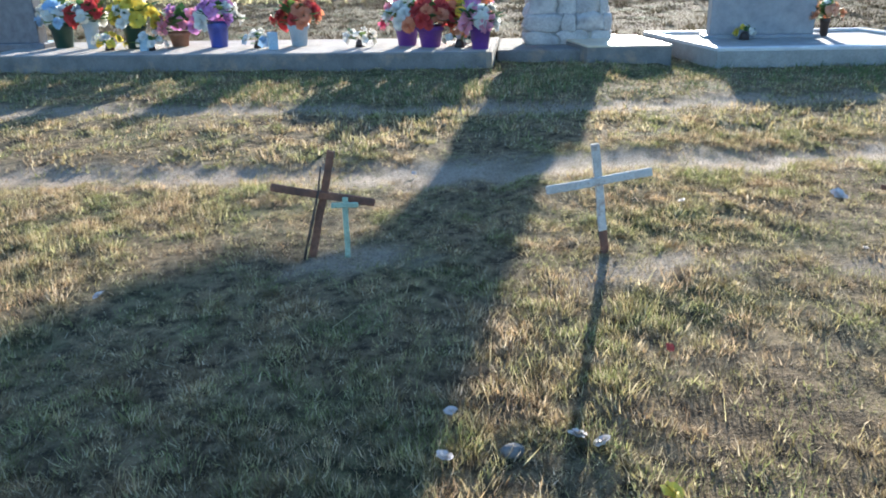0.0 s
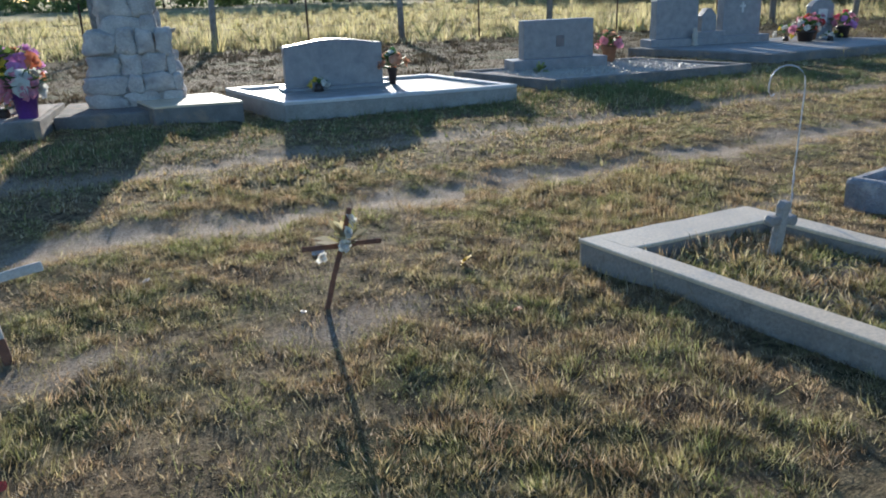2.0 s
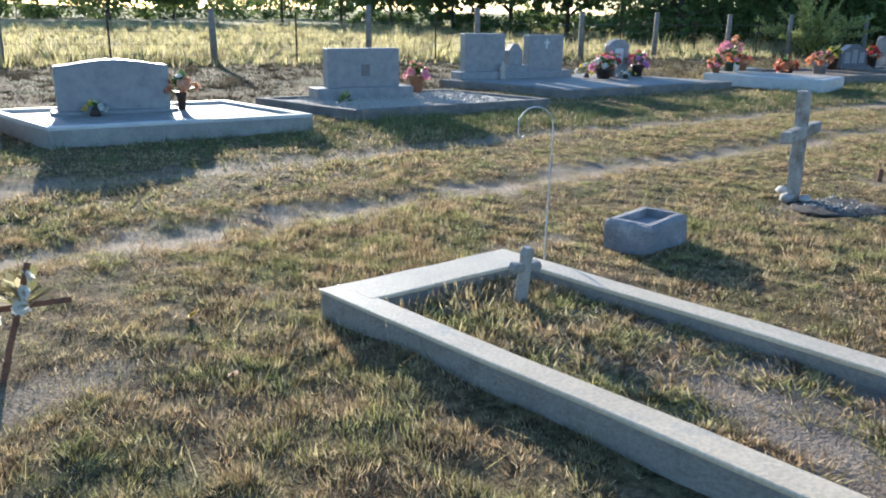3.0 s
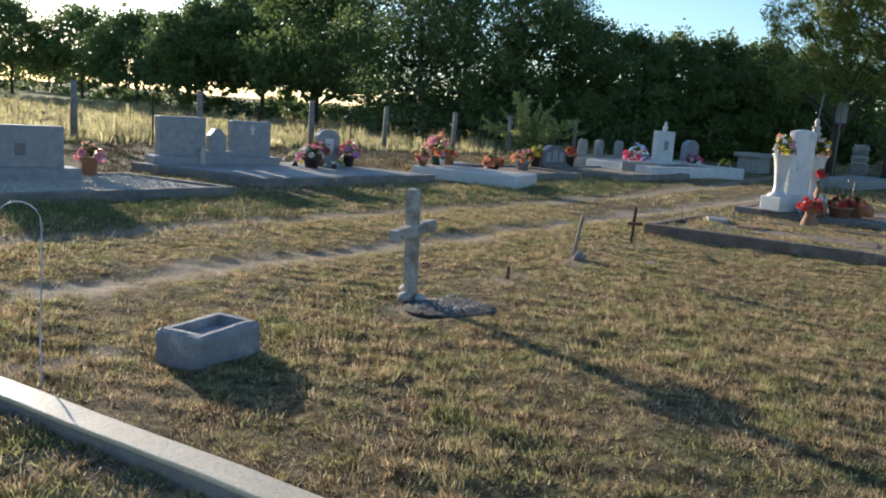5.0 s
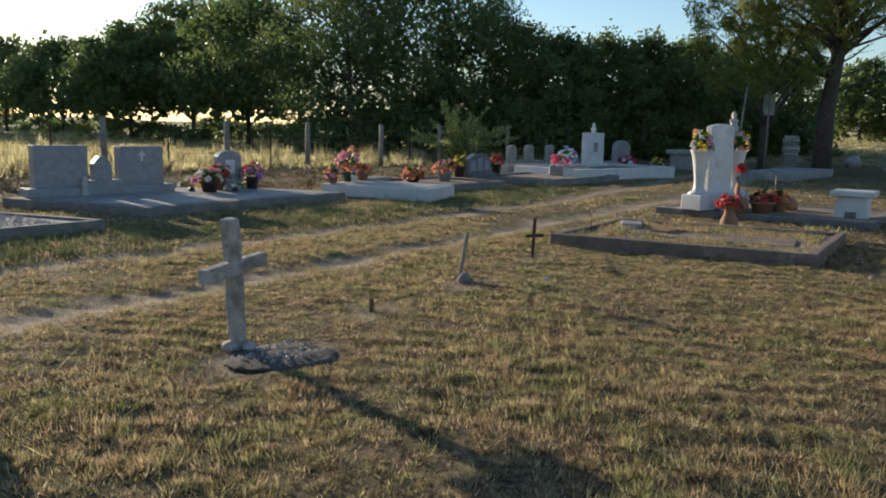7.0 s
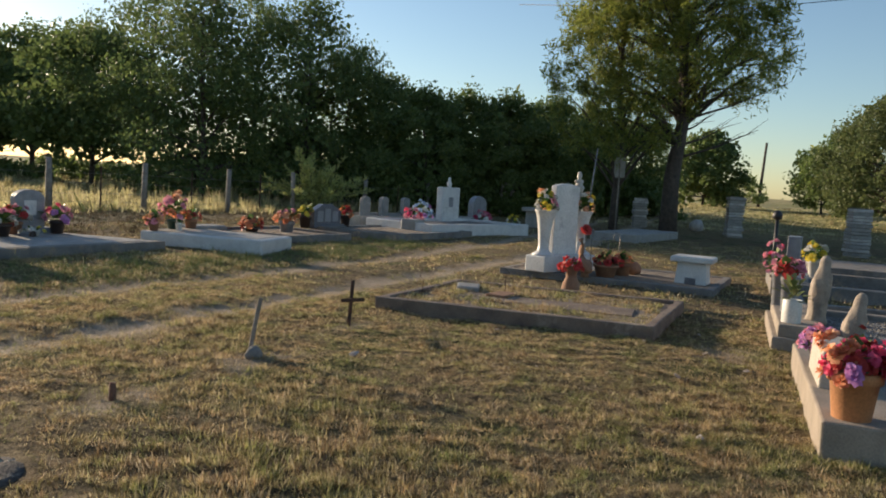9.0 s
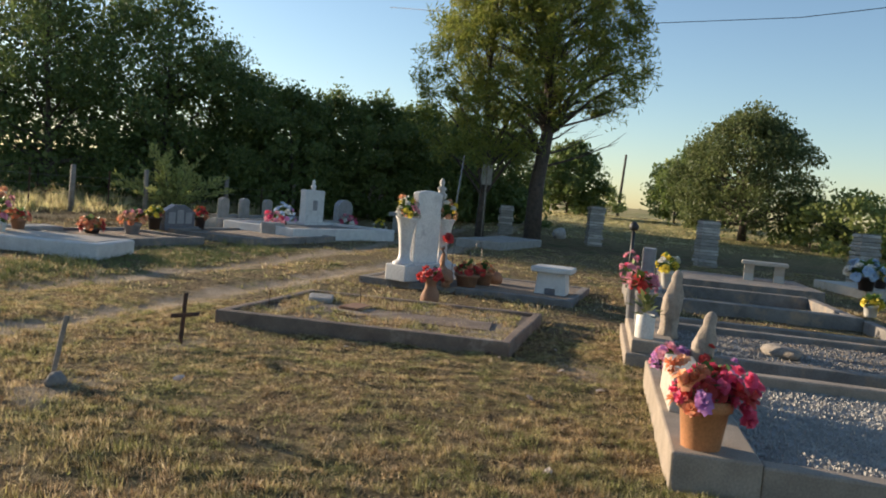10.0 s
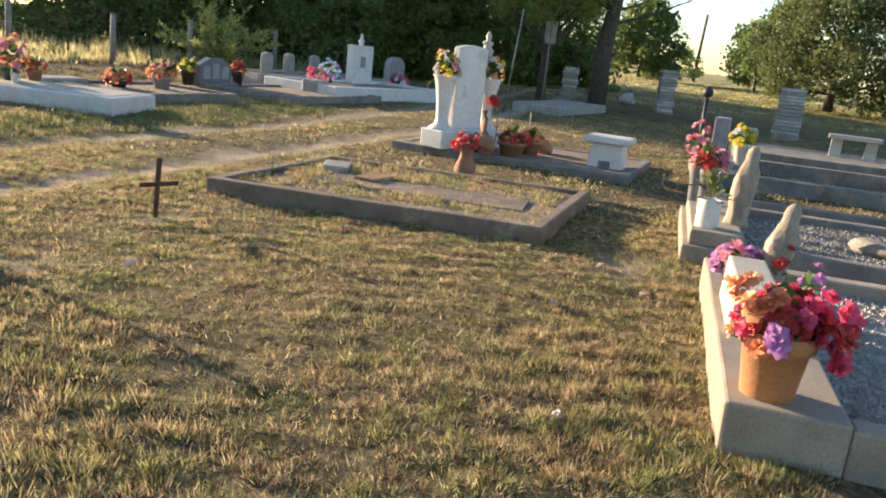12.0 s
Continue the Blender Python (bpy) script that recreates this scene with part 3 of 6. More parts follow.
def wood_cross(label, x, y, rz, h, arm, at, wide, thick, material, lean=0.0, tip=0.0, name="grave_cross", base=None, base_material=None):
    """A cross of two boards; lean tips it to its own -x, tip turns the arm against the post."""
    t = thing(name, label, "cross", x, y, -0.03)
    t.matrix_basis = pose(x, y, -0.03, 0, -lean, rz)
    cut = base or 0.0
    if cut:
        bm = bmesh.new()
        box(bm, -wide / 2, wide / 2, -thick / 2, thick / 2, -0.12, cut, 0.004)
        part("post_foot", bm, base_material, t, "foot of the post, bare and rust-brown")
    bm = bmesh.new()
    box(bm, -wide / 2, wide / 2, -thick / 2, thick / 2, cut if cut else -0.12, h + 0.03, 0.004)
    bmesh.ops.subdivide_edges(bm, edges=[e for e in bm.edges if e.calc_length() > 0.2], cuts=5)
    rough_up(bm, 0.004, 9, h)
    part("post", bm, material, t)
    bm = bmesh.new()
    box(bm, -arm / 2, arm / 2, -thick / 2 - thick * 0.8, -thick / 2 - 0.001, -wide / 2, wide / 2, 0.004)
    bmesh.ops.subdivide_edges(bm, edges=[e for e in bm.edges if e.calc_length() > 0.2], cuts=5)
    rough_up(bm, 0.004, 9, h + 2)
    bar = part("crossbar", bm, material, t)
    bar.matrix_basis = pose(0, 0, at + 0.03, 0, tip, 0)
    return t


def tree(name, label, x, y, h, crown, seed, material, leaf=0.2, clumps=90, per=60, low=0.25, trunk=None, flat=1.0, droop=0.0, z=None, fill=0.85, slim=0.3, tuft=0.2, rise=0.22, fork=0.15, bare=None, core=0):
    """A tapered trunk, limbs, and a crown of many leaf clumps that the limbs carry."""
    rng = np.random.default_rng(seed)
    t = thing(name, label, "tree", x, y, float(ground_z(x, y)) - 0.15 if z is None else z, 0)
    r0 = trunk or h * 0.015
    bm = bmesh.new()
    sway = rng.normal(0, h * 0.012, (6, 2))
    spine = [(float(sway[i, 0] * i / 3), float(sway[i, 1] * i / 3), h * 0.86 * i / 5) for i in range(6)]
    tube(bm, spine, [r0 * 1.25, r0, r0 * 0.8, r0 * 0.6, r0 * 0.4, r0 * 0.18], 9)
    ends = []
    for k in range(clumps):
        u = rng.random()
        a = k * 2.399 + rng.normal(0, 0.3)
        zz = low + (1 - low) * (u ** fill)
        prof = math.sin(math.pi * min(1.0, max(0.06, (zz - low) / (1 - low) * 0.8 + 0.2))) ** 0.6
        rad = crown * prof * flat * (0.45 + 0.6 * rng.random() ** 0.5)
        if bare and math.sin(a) < 0.15 and zz < bare:
            zz = bare + (0.98 - bare) * rng.random()
            rad *= 0.9
        ends.append((rad * math.cos(a), rad * math.sin(a), h * zz * (0.93 + 0.1 * rng.random())))
    for k in range(0, clumps, 4):
        ex, ey, ez = ends[k]
        s = max(fork, min(0.8, ez / h - rise * rng.random() - 0.05))
        i = s / 0.86 * 5
        j = min(4, int(i))
        p0 = Vector(spine[j]).lerp(Vector(spine[j + 1]), i - j)
        p1 = Vector((ex, ey, ez)) * 0.97
        mid = p0.lerp(p1, 0.55) + Vector((0, 0, h * 0.02))
        rr = r0 * 0.36 * (1.1 - s)
        tube(bm, [p0, mid, p1], [rr + 0.01, rr * 0.6 + 0.006, 0.006], 5, False)
    part("trunk", bm, BARK, t)
    n = clumps * per
    c = np.repeat(np.array(ends), per, 0)
    size = crown * tuft * (0.6 + 0.8 * np.repeat(rng.random(clumps), per))[:, None]
    off = np.clip(rng.normal(0, 0.85, (n, 3)), -1.45, 1.45) * size * np.array([0.7, 0.7, 0.5])
    off[:, 2] -= droop * np.abs(rng.normal(0, 1, n))
    c = c + off
    d = rng.normal(0, 1, (n, 3))
    d /= np.linalg.norm(d, axis=1)[:, None]
    e = np.cross(d, rng.normal(0, 1, (n, 3)))
    e /= np.linalg.norm(e, axis=1)[:, None] + 1e-6
    L = (leaf * (0.55 + 0.9 * rng.random(n)))[:, None]
    v = np.stack([c - d * L * 0.5, c + e * L * slim, c + d * L * 0.5, c - e * L * slim], 1)
    v = v.reshape(-1, 3)
    if core:
        m = clumps * core
        c = np.repeat(np.array(ends) * np.array([0.72, 0.72, 0.93]), core, 0) + rng.normal(0, crown * 0.13, (m, 3))
        d = rng.normal(0, 1, (m, 3))
        d /= np.linalg.norm(d, axis=1)[:, None]
        e = np.cross(d, rng.normal(0, 1, (m, 3)))
        e /= np.linalg.norm(e, axis=1)[:, None] + 1e-6
        L = (leaf * 1.9 * (0.6 + 0.8 * rng.random(m)))[:, None]
        v = np.concatenate([v, np.stack([c - d * L * 0.5, c + e * L * 0.36, c + d * L * 0.5, c - e * L * 0.36], 1).reshape(-1, 3)])
    part("crown", sheet_mesh("crown", v, 4, material), None, t)
    return t


ROW = -14.0

# ---- the stone monument and its neighbours in the back row ----
mon = thing("stone_monument", "tall monument of pale rough limestone blocks, with an unseen wide head added to fit the shadow", "monument", 3.05, 9.85, -0.05, ROW)
bm = bmesh.new()
box(bm, -0.46, 0.46, -0.34, 0.34, 0.0, 0.55, 0.02)
box(bm, -0.4, 0.4, -0.3, 0.3, 0.5, 0.86, 0.02)
box(bm, -0.28, 0.28, -0.24, 0.24, 0.8, 1.62, 0.02)
# The head's left wing is unseen, added and outlined to cast the broad shadow.
prism(bm, [(-0.3, 1.4), (0.28, 1.4), (0.28, 2.25), (-1.4, 2.25), (-1.45, 1.72), (-0.98, 1.5), (-0.4, 1.47)], -0.18, 0.18, 0.02)
part("core", bm, MORTAR, mon)
def rocks(x0, x1, yface, z0, z1, n, depth, seed):
    rr = random.Random(seed)
    z = z0
    while z < z1:
        hh = rr.uniform(0.16, 0.34)
        x = x0
        while x < x1 - 0.04:
            w = min(rr.uniform(0.16, 0.46), x1 - x)
            bm = bmesh.new()
            stone(bm, (0, 0, 0), (w * 0.5, depth * 0.6, hh * 0.52), rr.random() * 50, 0.42, 3, 0.5)
            ob = part("stone", bm, ROCK, mon)
            ob.location = (x + w / 2, yface, z + hh / 2)
            x += w
        z += hh * 0.97
rocks(-0.52, 0.52, -0.32, 0.0, 0.5, 4, 0.1, 1)
rocks(-0.47, 0.47, -0.28, 0.52, 0.8, 4, 0.1, 12)
rocks(-0.31, 0.31, -0.22, 0.84, 1.6, 3, 0.09, 2)
rocks(-1.42, 0.32, -0.18, 1.73, 2.2, 3, 0.09, 3)
rocks(-0.34, 0.32, -0.18, 1.54, 1.76, 3, 0.09, 8)
rocks(-0.98, -0.34, -0.18, 1.51, 1.74, 3, 0.09, 9)
rocks(-0.5, 0.5, 0.32, 0.0, 0.62, 4, 0.1, 5)
rocks(-0.34, 0.34, 0.22, 0.62, 1.6, 3, 0.09, 6)
ds = thing("stone_dish", "small grey dish standing on the monument's shoulder", "dish", 3.43, 9.76, 0.8, 0)
bm = bmesh.new(); lathe(bm, [(0.05, 0), (0.045, 0.02), (0.025, 0.05), (0.03, 0.1), (0.11, 0.13), (0.12, 0.16), (0.11, 0.165), (0.02, 0.14)], 18); part("bowl", bm, CONCRETE, ds)
for side in (-1, 1):
    for k in range(4):
        bm = bmesh.new()
        stone(bm, (0, 0, 0), (0.1, 0.2, 0.13), 20 + k + side * 3, 0.3)
        part("stone", bm, ROCK, mon).location = (side * (0.44 if k < 3 else 0.3), random.Random(k).uniform(-0.15, 0.15), 0.12 + k * 0.2)
bm = bmesh.new()
box(bm, -0.85, 0.75, -0.75, 0.5, -0.05, 0.14, 0.02)
single("concrete_step", bm, DARK_CONCRETE, "low weathered concrete footing under the monument", "step", 3.05, 9.75, 0, ROW)

kerb_plot("grave_plot", "long raised grave bed of pale sand behind a dark concrete kerb", -4.05, 10.36, ROW - 1.5, 6.15, 1.5, 0.185, 0.07, DARK_CONCRETE, SAND, 0.19)
low = thing("ledger_stone", "low concrete ledger beside the monument, its smooth top coloured pale as sunlit", "grave", 3.12, 8.74, 0, ROW)
bm = bmesh.new(); box(bm, -0.15, 0.78, 0.0, 1.0, -0.05, 0.19, 0.012); slanted(bm); part("slab", bm, DARK_CONCRETE, low)
# Pale sheet over the dark slab paints a sunlit top against a shaded front.
bm = bmesh.new(); box(bm, -0.153, 0.783, -0.003, 1.003, 0.18, 0.205, 0.008); slanted(bm); part("cap", bm, SUNLIT_CONCRETE, low, "thin smooth sheet that colours the top as sunlit")

slab = thing("grave_slab", "raised concrete grave slab with a bright whitewashed rim", "grave", 4.18, 8.09, 0, -12.3)
bm = bmesh.new(); box(bm, 0, 2.69, 0, 1.82, -0.06, 0.17, 0.012); slanted(bm, 0.262); part("slab", bm, CONCRETE, slab)
for a, b, c, d in ((0, 2.69, 0, 0.1), (0, 2.69, 1.72, 1.82), (0, 0.1, 0.1, 1.72), (2.59, 2.69, 0.1, 1.72)):
    bm = bmesh.new(); box(bm, a, b, c, d, 0.165, 0.205, 0.01); slanted(bm, 0.262); part("rim", bm, WHITE_PAINT, slab)
headstone("wide grey granite headstone with a gently curved top", 5.25, 9.2, 0.175, ROW, 1.2, 0.2, 0.56, GRANITE, "serp", (1.34, 0.3, 0.05))
flower_pot("cream flowers in a dark vase beside a headstone", 5.95, 8.98, 0.175, 0.06, 0.2, DARK_POT, ["white", "peach", "peach"], 10, 0.15, 0.07, 11, 0.2)
wreath("small cream flowers laid against a headstone", 4.95, 8.98, 0.175, ["white", "yellow"], 5, 0.1, 0.05, 12)

kerb_plot("grave_plot", "kerbed grave filled with pale gravel", 7.75, 8.0, -9.0, 3.2, 2.0, 0.13, 0.1, DARK_CONCRETE, SAND, 0.1, seed=3, slant=0.27)
pebbles("gravel", "loose pale gravel in a kerbed grave", 7.75, 8.1, -9.0, 2.75, 1.8, 0.11, 2600, 0.016, PALE_CONCRETE, 3)
headstone("broad grey granite headstone on a wide plinth", 8.95, 9.45, 0.11, ROW, 1.12, 0.2, 0.55, GRANITE, "flat", (1.5, 0.4, 0.17), plaques=[(0.02, 0.16, 0.13, 0.16, POLISHED)])
flower_pot("red flowers in a clay pot behind a headstone", 10.05, 9.5, 0.1, 0.12, 0.26, CLAY, ["rose", "peach", "red"], 9, 0.16, 0.07, 13, 0.22)
bm = bmesh.new()
rw = random.Random(9)
single("weed", bm, LEAF_LIGHT, "low bright green weed on a grave", "weed", 8.35, 9.05, 0.1).data = leaves_mesh(rw, 26, 0.1, 0.14, 0.1, LEAF_LIGHT)

d1 = thing("grave_slab", "wide raised dark concrete family slab strewn with pale grit", "grave", 12.15, 8.12, 0, -9.0)
bm = bmesh.new(); box(bm, 0, 4.1, 0, 2.75, -0.06, 0.14, 0.015); slanted(bm, 0.27); part("slab", bm, DARK_CONCRETE, d1)
bm = bmesh.new(); box(bm, 0.12, 3.98, 0.12, 2.63, 0.1, 0.146, 0.0); slanted(bm, 0.27); part("bed", bm, CONCRETE, d1)
headstone("tall square grey granite headstone", 12.62, 10.6, 0.14, ROW - 3, 0.84, 0.22, 0.68, GRANITE, "flat", (1.1, 0.42, 0.16))
headstone("small stepped grey granite headstone between two larger ones", 13.27, 10.42, 0.14, ROW - 3, 0.3, 0.18, 0.4, GRANITE, "gable", (0.6, 0.36, 0.26))
h2 = headstone("tall square grey granite headstone with a white cross", 13.92, 10.24, 0.14, ROW - 3, 0.78, 0.22, 0.66, GRANITE, "flat", (1.1, 0.42, 0.16))
bm = bmesh.new(); box(bm, -0.02, 0.02, -0.122, -0.108, 0.56, 0.74, 0.002); box(bm, -0.06, 0.06, -0.1225, -0.108, 0.655, 0.695, 0.002); part("inset_cross", bm, WHITE_PAINT, h2, "small white cross inlaid in the face")
statuette = thing("statuette", "small pale praying statuette before a headstone", "statue", 12.85, 10.3, 0.14)
bm = bmesh.new(); lathe(bm, [(0.07, 0), (0.07, 0.04), (0.05, 0.06), (0.055, 0.16), (0.065, 0.2), (0.03, 0.24), (0.04, 0.28), (0.02, 0.32)], 10); part("figure", bm, PALE_CONCRETE, statuette)
headstone("grey granite headstone crowded by flower pots", 15.45, 9.62, 0.14, ROW - 3, 0.5, 0.16, 0.62, GRANITE, "round", (0.7, 0.3, 0.12), plaques=[(0, 0.2, 0.2, 0.24, MARBLE)])
flower_pot("white and pink flowers in a dark planter", 14.62, 9.3, 0.145, 0.17, 0.2, DARK_POT, ["white", "rose", "white"], 12, 0.24, 0.08, 14, 0.2)
flower_pot("red and white flowers in a dark pot", 15.08, 9.5, 0.145, 0.12, 0.2, CLAY, ["rose", "red", "white"], 9, 0.2, 0.08, 15, 0.28)
flower_pot("pink flowers in a dark pot", 15.75, 9.3, 0.145, 0.13, 0.22, DARK_POT, ["rose", "pink", "lilac"], 10, 0.2, 0.08, 16, 0.25)
wreath("trailing pale green and white flowers on a grave", 15.0, 9.05, 0.145, ["white", "yellow"], 6, 0.2, 0.05, 17, 0.1)
wreath("pale green leaves with white flowers beside a headstone", 14.55, 9.65, 0.145, ["yellow", "white"], 6, 0.2, 0.06, 18, 0.25)

tb = thing("box_tomb", "low whitewashed box tomb with slightly bowed sides", "tomb", 17.35, 7.25, -0.05, 5)
bm = bmesh.new(); box(bm, -0.62, 0.62, -1.15, 1.15, 0, 0.29, 0.03)
bmesh.ops.subdivide_edges(bm, edges=[e for e in bm.edges if e.calc_length() > 0.4], cuts=5); rough_up(bm, 0.008, 3, 2)
part("body", bm, WHITE_PAINT, tb)
bm = bmesh.new(); box(bm, -0.5, 0.5, -1.02, 1.02, 0.285, 0.3, 0.006); part("lid", bm, PALE_CONCRETE, tb)
flower_pot("orange and pink flowers in a dark planter on a tomb", 16.75, 8.15, 0.25, 0.1, 0.14, CLAY, ["rose", "peach"], 9, 0.16, 0.07, 21, 0.18)
flower_pot("tall red and orange flowers in a green planter on a tomb", 17.35, 8.2, 0.25, 0.13, 0.18, GREEN_POT, ["rose", "orange", "rose", "white", "peach"], 18, 0.24, 0.08, 22, 0.45)
flower_pot("orange flowers in a clay planter on a tomb", 17.8, 8.15, 0.25, 0.13, 0.17, CLAY, ["orange", "red"], 9, 0.16, 0.06, 23, 0.16)
flower_pot("small white vase on a tomb", 17.1, 7.9, 0.25, 0.06, 0.14, WHITE_POT, ["white"], 3, 0.05, 0.03, 24, 0.05)

# ---- further back in the row ----
kerb_plot("grave_plot", "kerbed grave of weathered concrete and dry earth", 18.6, 7.0, ROW, 2.6, 2.2, 0.15, 0.12, DARK_CONCRETE, SOIL, 0.1, seed=7)
kerb_plot("grave_plot", "kerbed grave of weathered concrete with a gravel bed", 21.9, 5.7, ROW, 3.6, 2.4, 0.16, 0.14, DARK_CONCRETE, SOIL, 0.12, seed=9)
bm = bmesh.new(); box(bm, -0.45, 0.45, -0.25, 0.25, 0, 0.2, 0.03); single("stone_marker", bm, CONCRETE, "low flat grey grave marker", "grave marker", 19.4, 9.0, 0, ROW)
headstone("dark granite headstone with a gabled top and three panels", 22.95, 7.95, 0.12, ROW, 1.0, 0.18, 0.5, POLISHED, "gable", (1.15, 0.34, 0.1), plaques=[(-0.28, 0.06, 0.22, 0.26, GRANITE), (0, 0.06, 0.22, 0.32, GRANITE), (0.28, 0.06, 0.22, 0.26, GRANITE)])
flower_pot("yellow and red flowers in a dark pot by a headstone", 22.2, 8.1, 0.12, 0.16, 0.3, DARK_POT, ["yellow", "red"], 9, 0.18, 0.08, 31, 0.25)
flower_pot("red flowers in a dark pot by a headstone", 23.6, 7.7, 0.12, 0.14, 0.3, DARK_POT, ["red", "orange"], 9, 0.16, 0.08, 32, 0.25)
flower_pot("orange flowers in a dark bowl on the turf", 20.0, 8.2, 0.0, 0.15, 0.2, DARK_POT, ["orange", "red"], 14, 0.24, 0.08, 33, 0.2)
flower_pot("pink flowers in a tall grey pot on the turf", 20.7, 7.75, 0.0, 0.17, 0.35, GRANITE, ["rose", "peach", "orange"], 14, 0.22, 0.09, 34, 0.25)
kerb_plot("grave_plot", "long grave edged by a pale blue-white painted kerb", 24.3, 5.6, ROW - 8, 4.4, 2.4, 0.32, 0.14, WHITE_PAINT, DARK_CONCRETE, 0.25, seed=11)
kerb_plot("grave_plot", "second grave edged by a grey painted kerb", 25.4, 8.1, ROW - 8, 5.2, 1.8, 0.34, 0.14, CONCRETE, DARK_CONCRETE, 0.25, seed=13)
headstone("white marble headstone with a small ornament on top", 28.2, 6.45, 0.25, ROW, 1.0, 0.2, 0.95, MARBLE, "flat", (1.2, 0.4, 0.1), plaques=[(0, 0.35, 0.25, 0.3, GRANITE)])
bm = bmesh.new(); lathe(bm, [(0.08, 0), (0.06, 0.05), (0.09, 0.12), (0.04, 0.2), (0.05, 0.26), (0.01, 0.32)], 9); single("finial", bm, MARBLE, "small marble ornament on a white headstone", "ornament", 28.2, 6.45, 1.27)
for k, (xx, yy) in enumerate(((27.2, 8.75), (28.3, 8.6), (29.4, 8.3))):
    headstone("small grey round-topped headstone", xx, yy, 0.25, ROW, 0.36, 0.14, 0.62, CONCRETE, "round", group="small headstones")
bm = bmesh.new(); box(bm, -0.22, 0.22, -0.22, 0.22, 0, 0.4, 0.03); single("stone_block", bm, CONCRETE, "square pale concrete block beside a grave", "block", 24.75, 6.3, 0, ROW)
wreath("round wreath of pink and red flowers", 25.6, 6.6, 0.25, ["rose", "pink", "rose"], 16, 0.24, 0.08, 35, 0.36)
wreath("large arrangement of pale blue and white flowers", 27.1, 6.85, 0.25, ["blue", "white", "blue", "lilac"], 20, 0.3, 0.08, 36, 0.5)
headstone("grey headstone hung with pink flowers", 31.0, 6.3, 0.1, ROW, 0.9, 0.2, 0.8, GRANITE, "round", (1.1, 0.4, 0.15))
wreath("pink and white flowers before a grey headstone", 30.7, 6.0, 0.1, ["rose", "white", "pink"], 16, 0.3, 0.1, 37, 0.4)
wreath("pale yellow flowers on a far grave", 32.6, 5.4, 0.0, ["yellow", "white"], 9, 0.22, 0.08, 38, 0.4)
bm = bmesh.new(); box(bm, -0.5, 0.5, -0.4, 0.4, 0, 0.6, 0.03); box(bm, -0.65, 0.65, -0.5, 0.5, 0.58, 0.72, 0.02); single("stone_table", bm, CONCRETE, "grey stone grave table with an overhanging top", "grave", 33.6, 4.6, 0, ROW)

# ---- between the track and the path walked ----
wood_cross("leaning wooden cross with peeling white paint and a rusty foot", 1.22, 3.14, -8, 0.5, 0.45, 0.34, 0.036, 0.02, PEELED_PAINT, 7.5, -2, base=0.14, base_material=RUST_WOOD)
rc = wood_cross("leaning dark reddish wooden cross", -0.06, 3.44, -8, 0.48, 0.46, 0.28, 0.034, 0.02, RUST_WOOD, -14, -4)
bm = bmesh.new(); tube(bm, [(-0.03, -0.035, 0.0), (-0.024, -0.035, 0.2), (-0.022, -0.035, 0.33), (-0.03, -0.035, 0.44)], [0.006, 0.006, 0.005, 0.003], 5); part("dry_stem", bm, BARK, rc, "dark dry stem bound to the post")
wood_cross("tiny pale green wooden cross", 0.1, 3.36, -8, 0.27, 0.12, 0.24, 0.024, 0.016, PALE_GREEN, -1, 0)
wood_cross("leaning dark wooden cross with faded flowers tied on", 2.4, 2.92, -8, 0.46, 0.34, 0.3, 0.022, 0.014, RUST_WOOD, -17, -15)
tied = thing("flower_arrangement", "faded pale green and white flowers tied to a cross", "flowers", 2.5, 2.88, 0.26)
part("foliage", leaves_mesh(random.Random(8), 22, 0.05, 0.16, 0.09, TALL_GRASS), None, tied)
ob = new("blossom", BLOOMS["white"][2]); ob.parent = tied
ob.matrix_basis = pose(-0.08, 0.07, -0.03, 80, 20, 0) @ Matrix.Diagonal((0.026, 0.026, 0.026, 1))
for k in range(3):
    ob = new("blossom", BLOSSOM["white"]); ob.parent = tied
    ob.matrix_basis = pose(0.02 * k - 0.02, -0.03, 0.04 + 0.05 * k, 70, 0, 40 * k) @ Matrix.Diagonal((0.03, 0.03, 0.03, 1))

kerb_plot("grave_plot", "grave edged by a thick pale concrete kerb round dry grass", 3.7, 0.33, 1.0, 1.08, 2.42, 0.118, 0.12, KERB_SHADED, SOIL, 0.05, seed=21, skew=-6, back=0.24, cap=SUNLIT_CONCRETE)
kc = thing("grave_cross", "small thick grey concrete cross inside a kerbed grave", "cross", 4.33, 2.17, 0.02)
kc.matrix_basis = pose(4.33, 2.17, 0.02, 4, 4, -9)
bm = bmesh.new(); prism(bm, [(-0.026, -0.07), (0.024, -0.07), (0.02, 0.17), (0.02, 0.25), (0.027, 0.275), (0.016, 0.305), (-0.016, 0.305), (-0.027, 0.275), (-0.02, 0.25), (-0.02, 0.17)], -0.022, 0.022, 0.006); rough_up(bm, 0.004, 12); part("post", bm, CONCRETE, kc)
bm = bmesh.new(); prism(bm, [(-0.07, 0.188), (-0.03, 0.194), (0.03, 0.194), (0.07, 0.188), (0.082, 0.212), (0.07, 0.236), (0.03, 0.23), (-0.03, 0.23), (-0.07, 0.236), (-0.082, 0.212)], -0.02, 0.025, 0.006); rough_up(bm, 0.004, 12, 3); part("crossbar", bm, CONCRETE, kc)
hook = thing("hanger_hook", "thin galvanised garden hanger with a curled top beside a kerb", "hanger", 4.85, 2.46, -0.02, 140)
bm = bmesh.new()
